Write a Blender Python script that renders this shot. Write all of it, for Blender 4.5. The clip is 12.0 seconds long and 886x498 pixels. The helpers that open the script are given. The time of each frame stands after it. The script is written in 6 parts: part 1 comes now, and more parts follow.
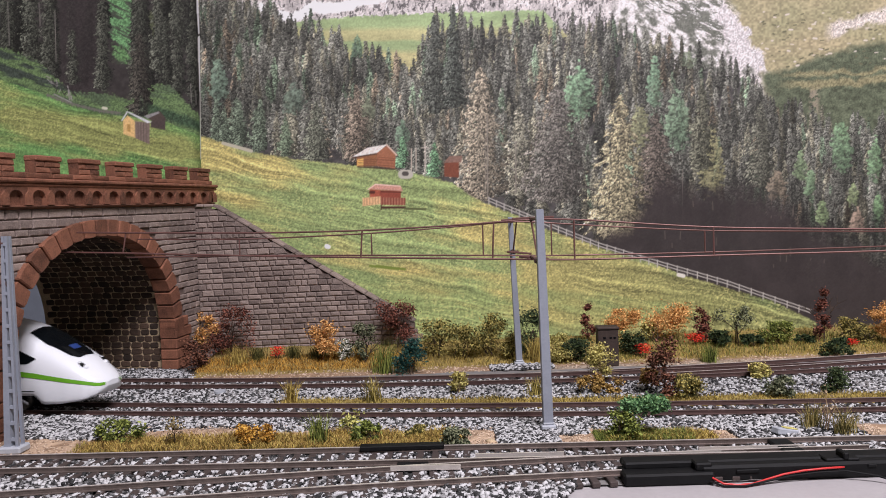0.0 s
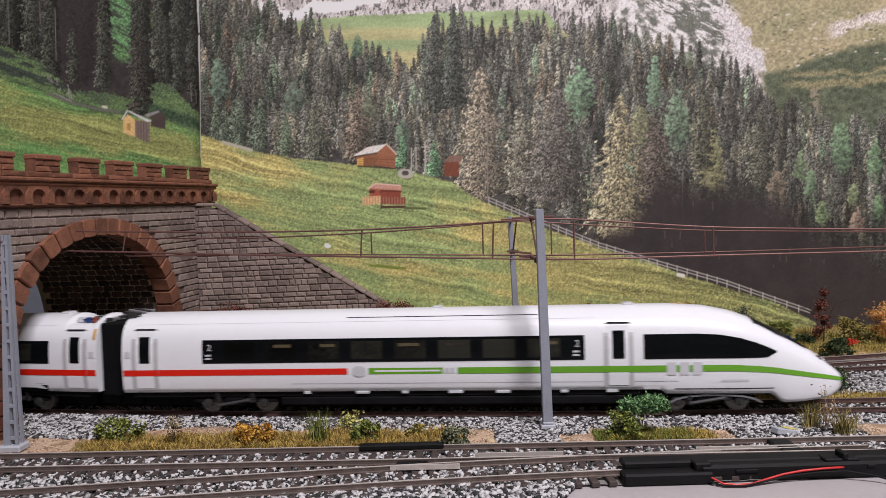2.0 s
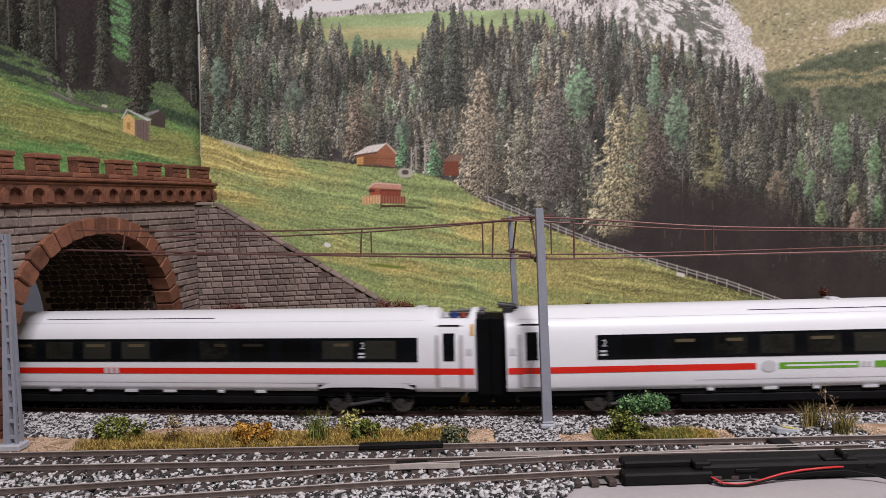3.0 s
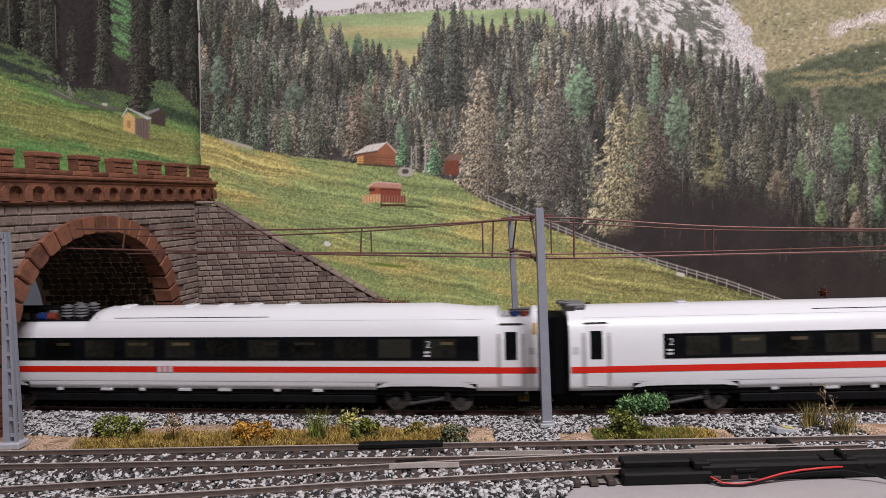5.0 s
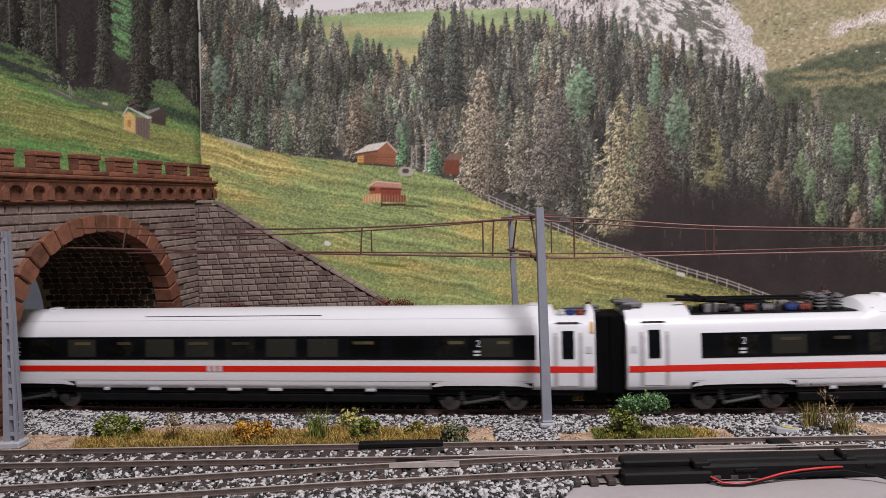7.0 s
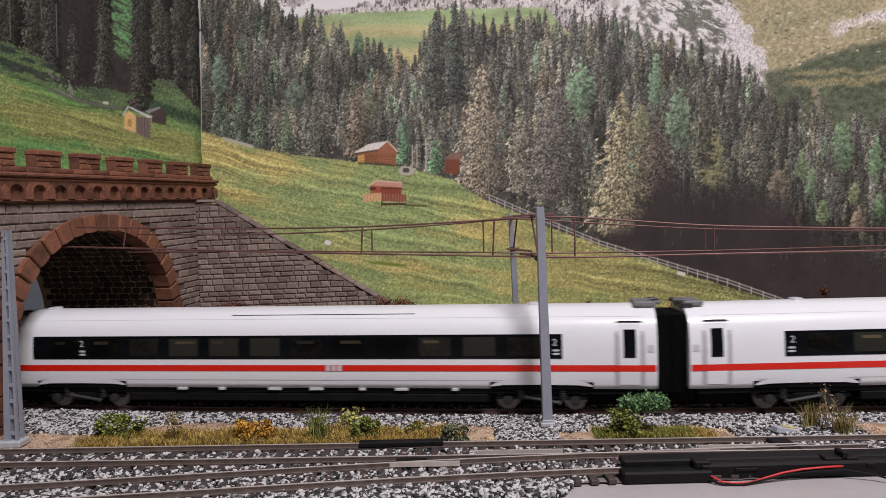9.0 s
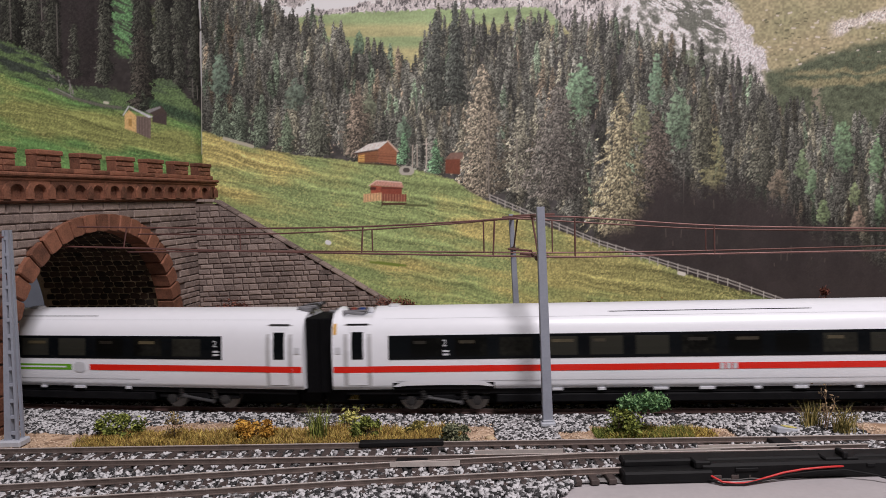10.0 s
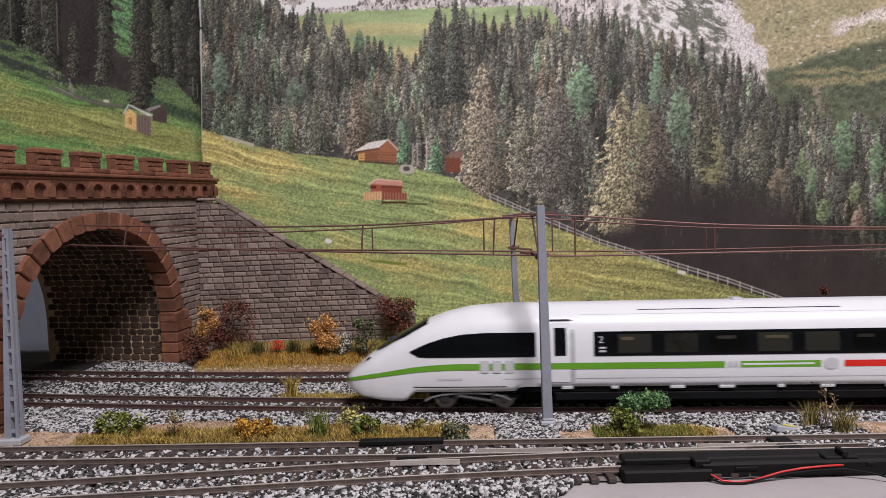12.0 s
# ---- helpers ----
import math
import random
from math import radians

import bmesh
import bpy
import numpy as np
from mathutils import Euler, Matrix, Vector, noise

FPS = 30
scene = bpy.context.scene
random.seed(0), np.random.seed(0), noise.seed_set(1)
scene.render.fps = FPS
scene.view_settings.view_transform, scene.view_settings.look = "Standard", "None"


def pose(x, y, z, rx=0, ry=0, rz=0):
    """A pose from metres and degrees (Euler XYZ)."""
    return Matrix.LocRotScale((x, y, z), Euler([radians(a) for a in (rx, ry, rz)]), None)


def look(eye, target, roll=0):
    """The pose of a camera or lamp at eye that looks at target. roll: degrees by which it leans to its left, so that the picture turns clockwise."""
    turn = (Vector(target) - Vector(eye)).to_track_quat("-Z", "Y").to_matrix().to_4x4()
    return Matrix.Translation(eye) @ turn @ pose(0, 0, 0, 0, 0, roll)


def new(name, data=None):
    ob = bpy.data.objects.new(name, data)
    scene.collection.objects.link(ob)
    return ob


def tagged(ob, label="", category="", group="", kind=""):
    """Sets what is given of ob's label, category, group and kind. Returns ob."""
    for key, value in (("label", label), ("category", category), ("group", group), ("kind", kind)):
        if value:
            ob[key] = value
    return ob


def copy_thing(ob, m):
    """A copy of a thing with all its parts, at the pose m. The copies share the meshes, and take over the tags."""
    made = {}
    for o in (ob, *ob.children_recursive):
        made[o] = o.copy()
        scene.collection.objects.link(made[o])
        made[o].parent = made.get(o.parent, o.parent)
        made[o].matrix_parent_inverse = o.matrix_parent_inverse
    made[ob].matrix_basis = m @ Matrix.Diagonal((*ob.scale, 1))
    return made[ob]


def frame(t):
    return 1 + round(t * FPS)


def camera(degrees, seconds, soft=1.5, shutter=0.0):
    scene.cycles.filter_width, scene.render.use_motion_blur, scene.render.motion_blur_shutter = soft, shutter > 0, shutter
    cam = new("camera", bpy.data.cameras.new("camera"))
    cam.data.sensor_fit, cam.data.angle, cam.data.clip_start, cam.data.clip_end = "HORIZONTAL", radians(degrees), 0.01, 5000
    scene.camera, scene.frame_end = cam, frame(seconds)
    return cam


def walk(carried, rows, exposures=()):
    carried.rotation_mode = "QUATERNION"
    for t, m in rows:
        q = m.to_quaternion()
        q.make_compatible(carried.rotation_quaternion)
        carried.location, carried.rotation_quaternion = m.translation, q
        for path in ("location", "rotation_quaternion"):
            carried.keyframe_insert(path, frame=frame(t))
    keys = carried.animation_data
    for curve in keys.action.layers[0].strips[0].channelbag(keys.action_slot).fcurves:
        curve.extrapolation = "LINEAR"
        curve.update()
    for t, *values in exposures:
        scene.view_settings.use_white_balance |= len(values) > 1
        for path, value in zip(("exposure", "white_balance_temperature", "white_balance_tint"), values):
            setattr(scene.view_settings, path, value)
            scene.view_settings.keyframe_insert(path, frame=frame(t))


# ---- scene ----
cam = camera(60.68, 12.0, soft=0.6, shutter=0.3)
EYE = Vector((0.0, 0.0, 0.0945))


def view(down, lean, left):
    """The camera's pose on its stand: degrees it looks down, leans and turns."""
    return Matrix.Translation(EYE) @ pose(0, 0, 0, 90 - down, 0, left) @ pose(0, 0, 0, 0, 0, lean)


walk(cam, [
    (0.0, view(2.094, -1.800, 0.000)), (0.5, view(2.075, -1.765, 0.000)), (1.0, view(2.082, -1.745, -0.006)),
    (1.5, view(2.115, -1.715, -0.008)), (2.0, view(2.135, -1.697, -0.009)), (2.5, view(2.170, -1.673, -0.015)),
    (3.0, view(2.192, -1.655, -0.022)), (5.0, view(2.252, -1.525, -0.023)), (6.0, view(2.277, -1.490, -0.027)),
    (7.0, view(2.285, -1.476, -0.004)), (9.0, view(2.335, -1.459, 0.033)), (10.0, view(2.345, -1.440, 0.055)),
    (11.0, view(2.372, -1.426, 0.068)), (12.0, view(2.445, -1.402, 0.066))],
    exposures=[(0.0, 0.42, 6330, 10), (0.6, 0.38, 6350, 10), (1.2, 0.24, 6430, 10), (2.0, 0.14, 6520, 10), (3.0, 0.03, 6580, 10), (6.0, 0.00, 6600, 10), (8.5, -0.03, 6600, 10),
               (10.8, -0.04, 6600, 10), (11.4, 0.02, 6580, 10), (12.0, 0.06, 6550, 10)])

# ---- light: a room with two ceiling lamps ----
world = bpy.data.worlds.new("room_air")
world.use_nodes = True
scene.world = world
world.node_tree.nodes["Background"].inputs["Color"].default_value = (0.9, 0.95, 1.0, 1)
world.node_tree.nodes["Background"].inputs["Strength"].default_value = 0.05


def area_lamp(name, x, y, z, w, d, watts, colour):
    data = bpy.data.lights.new(name, "AREA")
    data.shape, data.size, data.size_y, data.energy, data.color = "RECTANGLE", w, d, watts, colour
    ob = new(name, data)
    ob.matrix_world = look((x, y, z), (x, y + 0.25, z - 1.5))
    return ob


area_lamp("ceiling_lamp_light", 0.42, -0.55, 1.30, 0.50, 0.30, 31.0, (1.0, 0.935, 0.985))

# ---- materials ----


def mat(name, colour, rough=0.6, metal=0.0, vary=0.25, scale=200.0, bump=0.0, second=None, per_piece=0.0, coat=0.0, per_island=0.0, spec=0.5):
    """A procedural surface: two scales of noise over a base colour, with relief."""
    m = bpy.data.materials.new(name)
    m.use_nodes = True
    nt = m.node_tree
    b = nt.nodes["Principled BSDF"]
    b.inputs["Roughness"].default_value, b.inputs["Metallic"].default_value = rough, metal
    b.inputs["Specular IOR Level"].default_value = spec
    if coat:
        b.inputs["Coat Weight"].default_value, b.inputs["Coat Roughness"].default_value = coat, 0.08
    tc = nt.nodes.new("ShaderNodeTexCoord")
    n1, n2 = nt.nodes.new("ShaderNodeTexNoise"), nt.nodes.new("ShaderNodeTexNoise")
    n1.inputs["Scale"].default_value, n2.inputs["Scale"].default_value = scale, scale * 7
    n1.inputs["Detail"].default_value, n2.inputs["Detail"].default_value = 5, 3
    for n in (n1, n2):
        nt.links.new(tc.outputs["Object"], n.inputs["Vector"])
    mul = nt.nodes.new("ShaderNodeMath")
    mul.operation = "MULTIPLY_ADD"
    mul.inputs[1].default_value, mul.inputs[2].default_value = 0.45, 0.0
    nt.links.new(n2.outputs["Fac"], mul.inputs[0])
    add = nt.nodes.new("ShaderNodeMath")
    add.operation = "MULTIPLY_ADD"
    add.inputs[1].default_value = 0.55
    nt.links.new(n1.outputs["Fac"], add.inputs[0])
    nt.links.new(mul.outputs[0], add.inputs[2])
    fac = add.outputs[0]
    for amount, kind, socket in ((per_piece, "ShaderNodeObjectInfo", "Random"), (per_island, "ShaderNodeNewGeometry", "Random Per Island")):
        if amount:
            src = nt.nodes.new(kind)
            a2 = nt.nodes.new("ShaderNodeMath")
            a2.operation = "MULTIPLY_ADD"
            a2.inputs[1].default_value = amount
            nt.links.new(src.outputs[socket], a2.inputs[0])
            nt.links.new(fac, a2.inputs[2])
            a3 = nt.nodes.new("ShaderNodeMath")
            a3.operation = "SUBTRACT"
            a3.inputs[1].default_value = amount / 2
            nt.links.new(a2.outputs[0], a3.inputs[0])
            fac = a3.outputs[0]
    ramp = nt.nodes.new("ShaderNodeValToRGB")
    nt.links.new(fac, ramp.inputs["Fac"])
    lo = [c * (1 - vary) for c in colour]
    hi = list(second) if second else [min(1, c * (1 + vary)) for c in colour]
    e = ramp.color_ramp.elements
    e[0].position, e[1].position = 0.30, 0.70
    e[0].color, e[1].color = (*lo, 1), (*hi, 1)
    nt.links.new(ramp.outputs["Color"], b.inputs["Base Color"])
    if bump:
        bp = nt.nodes.new("ShaderNodeBump")
        bp.inputs["Strength"].default_value, bp.inputs["Distance"].default_value = bump, 0.0006
        nt.links.new(add.outputs[0], bp.inputs["Height"])
        nt.links.new(bp.outputs["Normal"], b.inputs["Normal"])
    return m


def printed(name, rough=0.45, spec=0.4):
    """Paper whose ink is stored as a colour of the sheet."""
    m = bpy.data.materials.new(name)
    m.use_nodes = True
    nt = m.node_tree
    b = nt.nodes["Principled BSDF"]
    b.inputs["Roughness"].default_value = rough
    b.inputs["Specular IOR Level"].default_value = spec
    ink = nt.nodes.new("ShaderNodeAttribute")
    ink.attribute_name = "ink"
    nt.links.new(ink.outputs["Color"], b.inputs["Base Color"])
    return m


M_POSTER = printed("printed_paper", 0.42, 0.35)
M_SOIL = printed("scatter_soil", 0.95, 0.1)
M_BOARD = mat("white_board", (0.42, 0.395, 0.40), 0.5, vary=0.08, scale=60)
M_WALL = mat("room_wall_paint", (0.62, 0.60, 0.57), 0.8, vary=0.05, scale=3)
M_CEIL = mat("ceiling_paint", (0.75, 0.74, 0.72), 0.9, vary=0.04, scale=3)
M_FLOORM = mat("floor_boards", (0.16, 0.11, 0.07), 0.5, vary=0.25, scale=8)
M_GREYSTONE = mat("grey_brown_stone", (0.215, 0.160, 0.140), 0.85, vary=0.50, scale=200, bump=1.0, per_piece=0.26, second=(0.33, 0.258, 0.224))
M_MORTAR = mat("dark_mortar", (0.135, 0.098, 0.084), 0.95, vary=0.3, scale=300, bump=0.4)
M_REDSTONE = mat("red_sandstone", (0.17, 0.066, 0.036), 0.85, vary=0.50, scale=170, bump=1.0, per_piece=0.30, second=(0.275, 0.112, 0.064))
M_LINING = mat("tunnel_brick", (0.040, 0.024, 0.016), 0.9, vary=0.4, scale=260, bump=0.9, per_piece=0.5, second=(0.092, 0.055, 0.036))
M_CREAM = mat("cream_mortar", (0.44, 0.335, 0.215), 0.95, vary=0.45, scale=300)
M_SHELL = mat("blue_grey_card", (0.135, 0.150, 0.182), 0.8, vary=0.08, scale=40)
M_RAIL = mat("rusty_rail_side", (0.085, 0.048, 0.042), 0.6, 0.2, vary=0.35, scale=400)
M_RAILF = mat("nickel_rail_side", (0.17, 0.135, 0.12), 0.45, 0.5, vary=0.3, scale=300)
M_HEAD = mat("worn_rail_head", (0.34, 0.27, 0.25), 0.40, 0.6, vary=0.3, scale=300)
M_SHINE = mat("bright_rail_head", (0.72, 0.66, 0.61), 0.34, 0.5, vary=0.12, scale=300)
M_TIE = mat("dark_sleeper", (0.055, 0.040, 0.036), 0.75, vary=0.35, scale=400, bump=0.3, per_island=0.3)
M_STONE = mat("granite_ballast", (0.095, 0.094, 0.096), 0.8, vary=0.75, scale=500, per_island=1.2, second=(0.57, 0.565, 0.57))
M_BLACK = mat("black_plastic", (0.007, 0.007, 0.0075), 0.6, vary=0.3, scale=200, spec=0.16)
M_RED_WIRE = mat("red_cable", (0.55, 0.03, 0.03), 0.35, vary=0.1)
M_WHITE = mat("white_lacquer", (0.775, 0.795, 0.835), 0.28, vary=0.02, scale=40, coat=0.12)
M_LGREY = mat("light_grey_lacquer", (0.56, 0.575, 0.605), 0.3, vary=0.03, scale=40)
M_GLASS = mat("dark_window_glass", (0.004, 0.005, 0.006), 0.10, vary=0.3, scale=60, spec=0.07)
M_PANE = mat("tinted_pane", (0.006, 0.0065, 0.006), 0.12, vary=0.5, scale=90, per_piece=0.9, second=(0.026, 0.026, 0.021), spec=0.07)
M_REDP = mat("red_stripe", (0.68, 0.018, 0.008), 0.25, vary=0.04)
M_GREENP = mat("green_stripe", (0.13, 0.36, 0.025), 0.25, vary=0.04)
M_UNDER = mat("underframe_black", (0.007, 0.007, 0.008), 0.6, vary=0.4, scale=150, spec=0.1)
M_RUBBER = mat("bellows_rubber", (0.006, 0.006, 0.007), 0.65, vary=0.3, scale=150, spec=0.1)
M_STEEL = mat("wheel_steel", (0.30, 0.28, 0.26), 0.45, 0.6, vary=0.2, scale=200)
M_BOGIE = mat("grimy_bogie_grey", (0.030, 0.029, 0.029), 0.5, vary=0.5, scale=300, spec=0.35)
M_DAMPER = mat("grey_damper", (0.045, 0.045, 0.047), 0.45, vary=0.3, scale=300)
M_REFLECTION = mat("tan_reflection", (0.022, 0.018, 0.010), 0.5, vary=0.6, scale=150, per_piece=0.9, second=(0.085, 0.068, 0.034))
M_YELLOW = mat("yellow_plastic", (0.55, 0.30, 0.04), 0.5, vary=0.2)
M_DOOR = mat("door_grey", (0.47, 0.475, 0.49), 0.35, vary=0.04, scale=40)
M_EQUIP = mat("grey_roof_gear", (0.17, 0.17, 0.18), 0.5, vary=0.3, scale=200)
M_INS = mat("brown_insulator", (0.22, 0.045, 0.030), 0.4, vary=0.2)
M_BLUE = mat("blue_insulator", (0.015, 0.045, 0.20), 0.4, vary=0.2)
M_MAST = mat("grey_mast_paint", (0.26, 0.28, 0.33), 0.45, 0.0, vary=0.12, scale=150)
M_WIRE = mat("bronze_wire", (0.17, 0.085, 0.075), 0.45, 0.4, vary=0.2, scale=200)
M_CONC = mat("mast_foot_grey", (0.40, 0.42, 0.46), 0.6, vary=0.12, scale=200)
M_BARREL = mat("dark_brown_hut", (0.040, 0.025, 0.019), 0.75, vary=0.3, scale=300, bump=0.4)

# ---- building helpers: all shapes below are written in millimetres ----
MM = 0.001


def at(x, y, z, rx=0, ry=0, rz=0):
    return pose(x * MM, y * MM, z * MM, rx, ry, rz)


def mesh_of(name, bm, material, smooth=False, keep=False):
    me = bpy.data.meshes.new(name)
    bmesh.ops.recalc_face_normals(bm, faces=bm.faces[:])
    bmesh.ops.scale(bm, vec=(MM, MM, MM), verts=bm.verts[:])
    if smooth:
        for f in bm.faces:
            f.smooth = True
    bm.to_mesh(me)
    bm.free()
    for m in (material if isinstance(material, (list, tuple)) else [material]):
        me.materials.append(m)
    return me


def part(name, bm, material, parent=None, label="", smooth=False):
    ob = new(name, mesh_of(name, bm, material, smooth))
    if parent:
        ob.parent = parent
    return tagged(ob, label)


def raw(name, verts, faces, material, parent=None, smooth=False):
    me = bpy.data.meshes.new(name)
    me.from_pydata([tuple(c * MM for c in v) for v in verts], [], faces)
    me.materials.append(material)
    if smooth:
        me.polygons.foreach_set("use_smooth", [True] * len(me.polygons))
    ob = new(name, me)
    if parent:
        ob.parent = parent
    return ob


def empty(name, m, label, category, group=""):
    ob = new(name)
    ob.empty_display_size = 0.01
    ob.matrix_world = m
    return tagged(ob, label, category, group)


def box(bm, x0, x1, y0, y1, z0, z1, bevel=0.0, m=None):
    r = bmesh.ops.create_cube(bm, size=1.0)
    vs = r["verts"]
    for v in vs:
        v.co = Vector(((x0, x1)[v.co.x > 0], (y0, y1)[v.co.y > 0], (z0, z1)[v.co.z > 0]))
    if bevel:
        es = list({e for v in vs for e in v.link_edges})
        r = bmesh.ops.bevel(bm, geom=es, offset=bevel, segments=1, affect="EDGES")
        vs = list({v for f in r["faces"] for v in f.verts} | {v for v in vs if v.is_valid})
    if m is not None:
        bmesh.ops.transform(bm, matrix=m, verts=vs)
    return vs


def tube(bm, a, b, r, n=6, r2=None):
    a, b = Vector(a), Vector(b)
    d = b - a
    res = bmesh.ops.create_cone(bm, cap_ends=True, segments=n, radius1=r, radius2=r if r2 is None else r2, depth=d.length)
    bmesh.ops.transform(bm, matrix=Matrix.Translation((a + b) / 2) @ d.to_track_quat("Z", "Y").to_matrix().to_4x4(), verts=res["verts"])
    return res["verts"]


def prism(bm, outline, y0, y1):
    """An outline in x and z, extruded from y0 to y1."""
    front = [bm.verts.new((x, y0, z)) for x, z in outline]
    back = [bm.verts.new((x, y1, z)) for x, z in outline]
    bm.faces.new(front)
    bm.faces.new(back[::-1])
    for i in range(len(outline)):
        j = (i + 1) % len(outline)
        bm.faces.new((front[i], front[j], back[j], back[i]))


def brick_mesh(name, w, d, h, material, seed, lip=0.55):
    """A hewn block: chamfered front, uneven face. x width, y depth (front at -d), z height."""
    rnd = random.Random(seed)
    bm = bmesh.new()
    b = min(lip, w * 0.2, h * 0.2)
    back = [bm.verts.new(p) for p in ((0, 0, 0), (w, 0, 0), (w, 0, h), (0, 0, h))]
    mid = [bm.verts.new((x + rnd.uniform(-.15, .15), -d + b, z + rnd.uniform(-.12, .12))) for x, z in ((0, 0), (w, 0), (w, h), (0, h))]
    top = [bm.verts.new((x, -d + rnd.uniform(-.14, .14), z)) for x, z in ((b, b), (w - b, b), (w - b, h - b), (b, h - b))]
    c = bm.verts.new((w * rnd.uniform(.35, .65), -d - rnd.uniform(0.0, .22), h * rnd.uniform(.4, .6)))
    for i in range(4):
        j = (i + 1) % 4
        bm.faces.new((back[i], back[j], mid[j], mid[i]))
        bm.faces.new((mid[i], mid[j], top[j], top[i]))
        bm.faces.new((top[i], top[j], c))
    return mesh_of(name, bm, material)


def cobble_mesh(name, w, d, h, material, seed):
    """A rubble stone with an uneven eight-cornered face and rounded edge."""
    rnd = random.Random(seed)
    bm = bmesh.new()
    c = min(w, h) * 0.22
    out = [(c, 0), (w - c, 0), (w, c), (w, h - c), (w - c, h), (c, h), (0, h - c), (0, c)]
    out = [(x + rnd.uniform(-.3, .3), z + rnd.uniform(-.3, .3)) for x, z in out]
    rings = []
    for k, y in ((1.0, 0.0), (0.98, -d * 0.6), (0.78, -d)):
        rings.append([bm.verts.new((w / 2 + (x - w / 2) * k, y, h / 2 + (z - h / 2) * k)) for x, z in out])
    for a, b in zip(rings, rings[1:]):
        for i in range(8):
            j = (i + 1) % 8
            bm.faces.new((a[i], a[j], b[j], b[i]))
    bm.faces.new(rings[-1])
    return mesh_of(name, bm, material)


def piece(name, me, parent, m):
    ob = new(name, me)
    ob.parent = parent
    ob.matrix_local = m
    return ob


# ---- tracks: plan curves ----


def y_train(x):
    """The plan of the train's track: gently curved towards the tunnel, straight far off."""
    c = min(max(x, -330.0), 330.0)
    y = 1.75e-4 * c * c - 0.1088 * c + 362.9
    return y + (2 * 1.75e-4 * c - 0.1088) * (x - c)


def y_rear(x):
    c = min(max(x, -260.0), 300.0)
    y = 2.92e-4 * c * c - 0.046 * c + 431.3
    return y + (2 * 2.92e-4 * c - 0.046) * (x - c)


RAIL_Z = 4.5


# ---- room and table ----
def structure(name, bm, material, label=""):
    ob = part(name, bm, material)
    return tagged(ob, label, "", "", "structure")


def room():
    for name, b, m in (("wall_north", (-3000, 3000, 1200, 1300, -1000, 1500), M_WALL), ("wall_south", (-3000, 3000, -2100, -2000, -1000, 1500), M_WALL),
                       ("wall_west", (-3100, -3000, -2100, 1300, -1000, 1500), M_WALL), ("wall_east", (3000, 3100, -2100, 1300, -1000, 1500), M_WALL),
                       ("ceiling", (-3100, 3100, -2100, 1300, 1500, 1600), M_CEIL), ("floor", (-3100, 3100, -2100, 1300, -1100, -1000), M_FLOORM)):
        bm = bmesh.new()
        box(bm, *b)
        structure(name, bm, m)
    bm = bmesh.new()
    box(bm, -2900, 2900, 120, 1190, -25, 0)
    structure("layout_board", bm, M_BOARD, "pale baseboard that carries the model railway")
    lamp = empty("ceiling_lamp", at(420, -550, 1500), "long white ceiling lamp with a plain housing", "lamp")
    bm = bmesh.new()
    box(bm, -280, 280, -180, 180, -150, 0, 8)
    part("housing", bm, M_CEIL, lamp)


room()


# ---- tracks ----
def sweep(bm, line, section):
    """Sweep a closed section (offset across, height) along a plan line of (x, y, z)."""
    rows = []
    for i, p in enumerate(line):
        a, b = line[max(i - 1, 0)], line[min(i + 1, len(line) - 1)]
        t = Vector((b[0] - a[0], b[1] - a[1], 0)).normalized()
        n = Vector((-t.y, t.x, 0))
        rows.append([bm.verts.new((p[0] + n.x * o, p[1] + n.y * o, p[2] + h)) for o, h in section])
    k = len(section)
    for r0, r1 in zip(rows, rows[1:]):
        for i in range(k):
            j = (i + 1) % k
            bm.faces.new((r0[i], r0[j], r1[j], r1[i]))
    bm.faces.new(rows[0])
    bm.faces.new(rows[-1][::-1])


RAIL_FOOT = [(-0.9, -2.1), (0.9, -2.1), (0.9, -1.8), (0.3, -1.6), (0.3, -0.7), (0.45, -0.5), (0.45, -0.12), (-0.45, -0.12), (-0.45, -0.5), (-0.3, -0.7), (-0.3, -1.6), (-0.9, -1.8)]
RAIL_HEAD = [(-0.42, -0.13), (0.42, -0.13), (0.42, 0.0), (-0.42, 0.0)]


def offset_line(f, x0, x1, step, o, z):
    out = []
    x = x0
    while x <= x1 + 0.01:
        s = (f(x + 1) - f(x - 1)) / 2
        k = 1 / math.sqrt(1 + s * s)
        out.append((x - s * k * o, f(x) + k * o, z))
        x += step
    return out


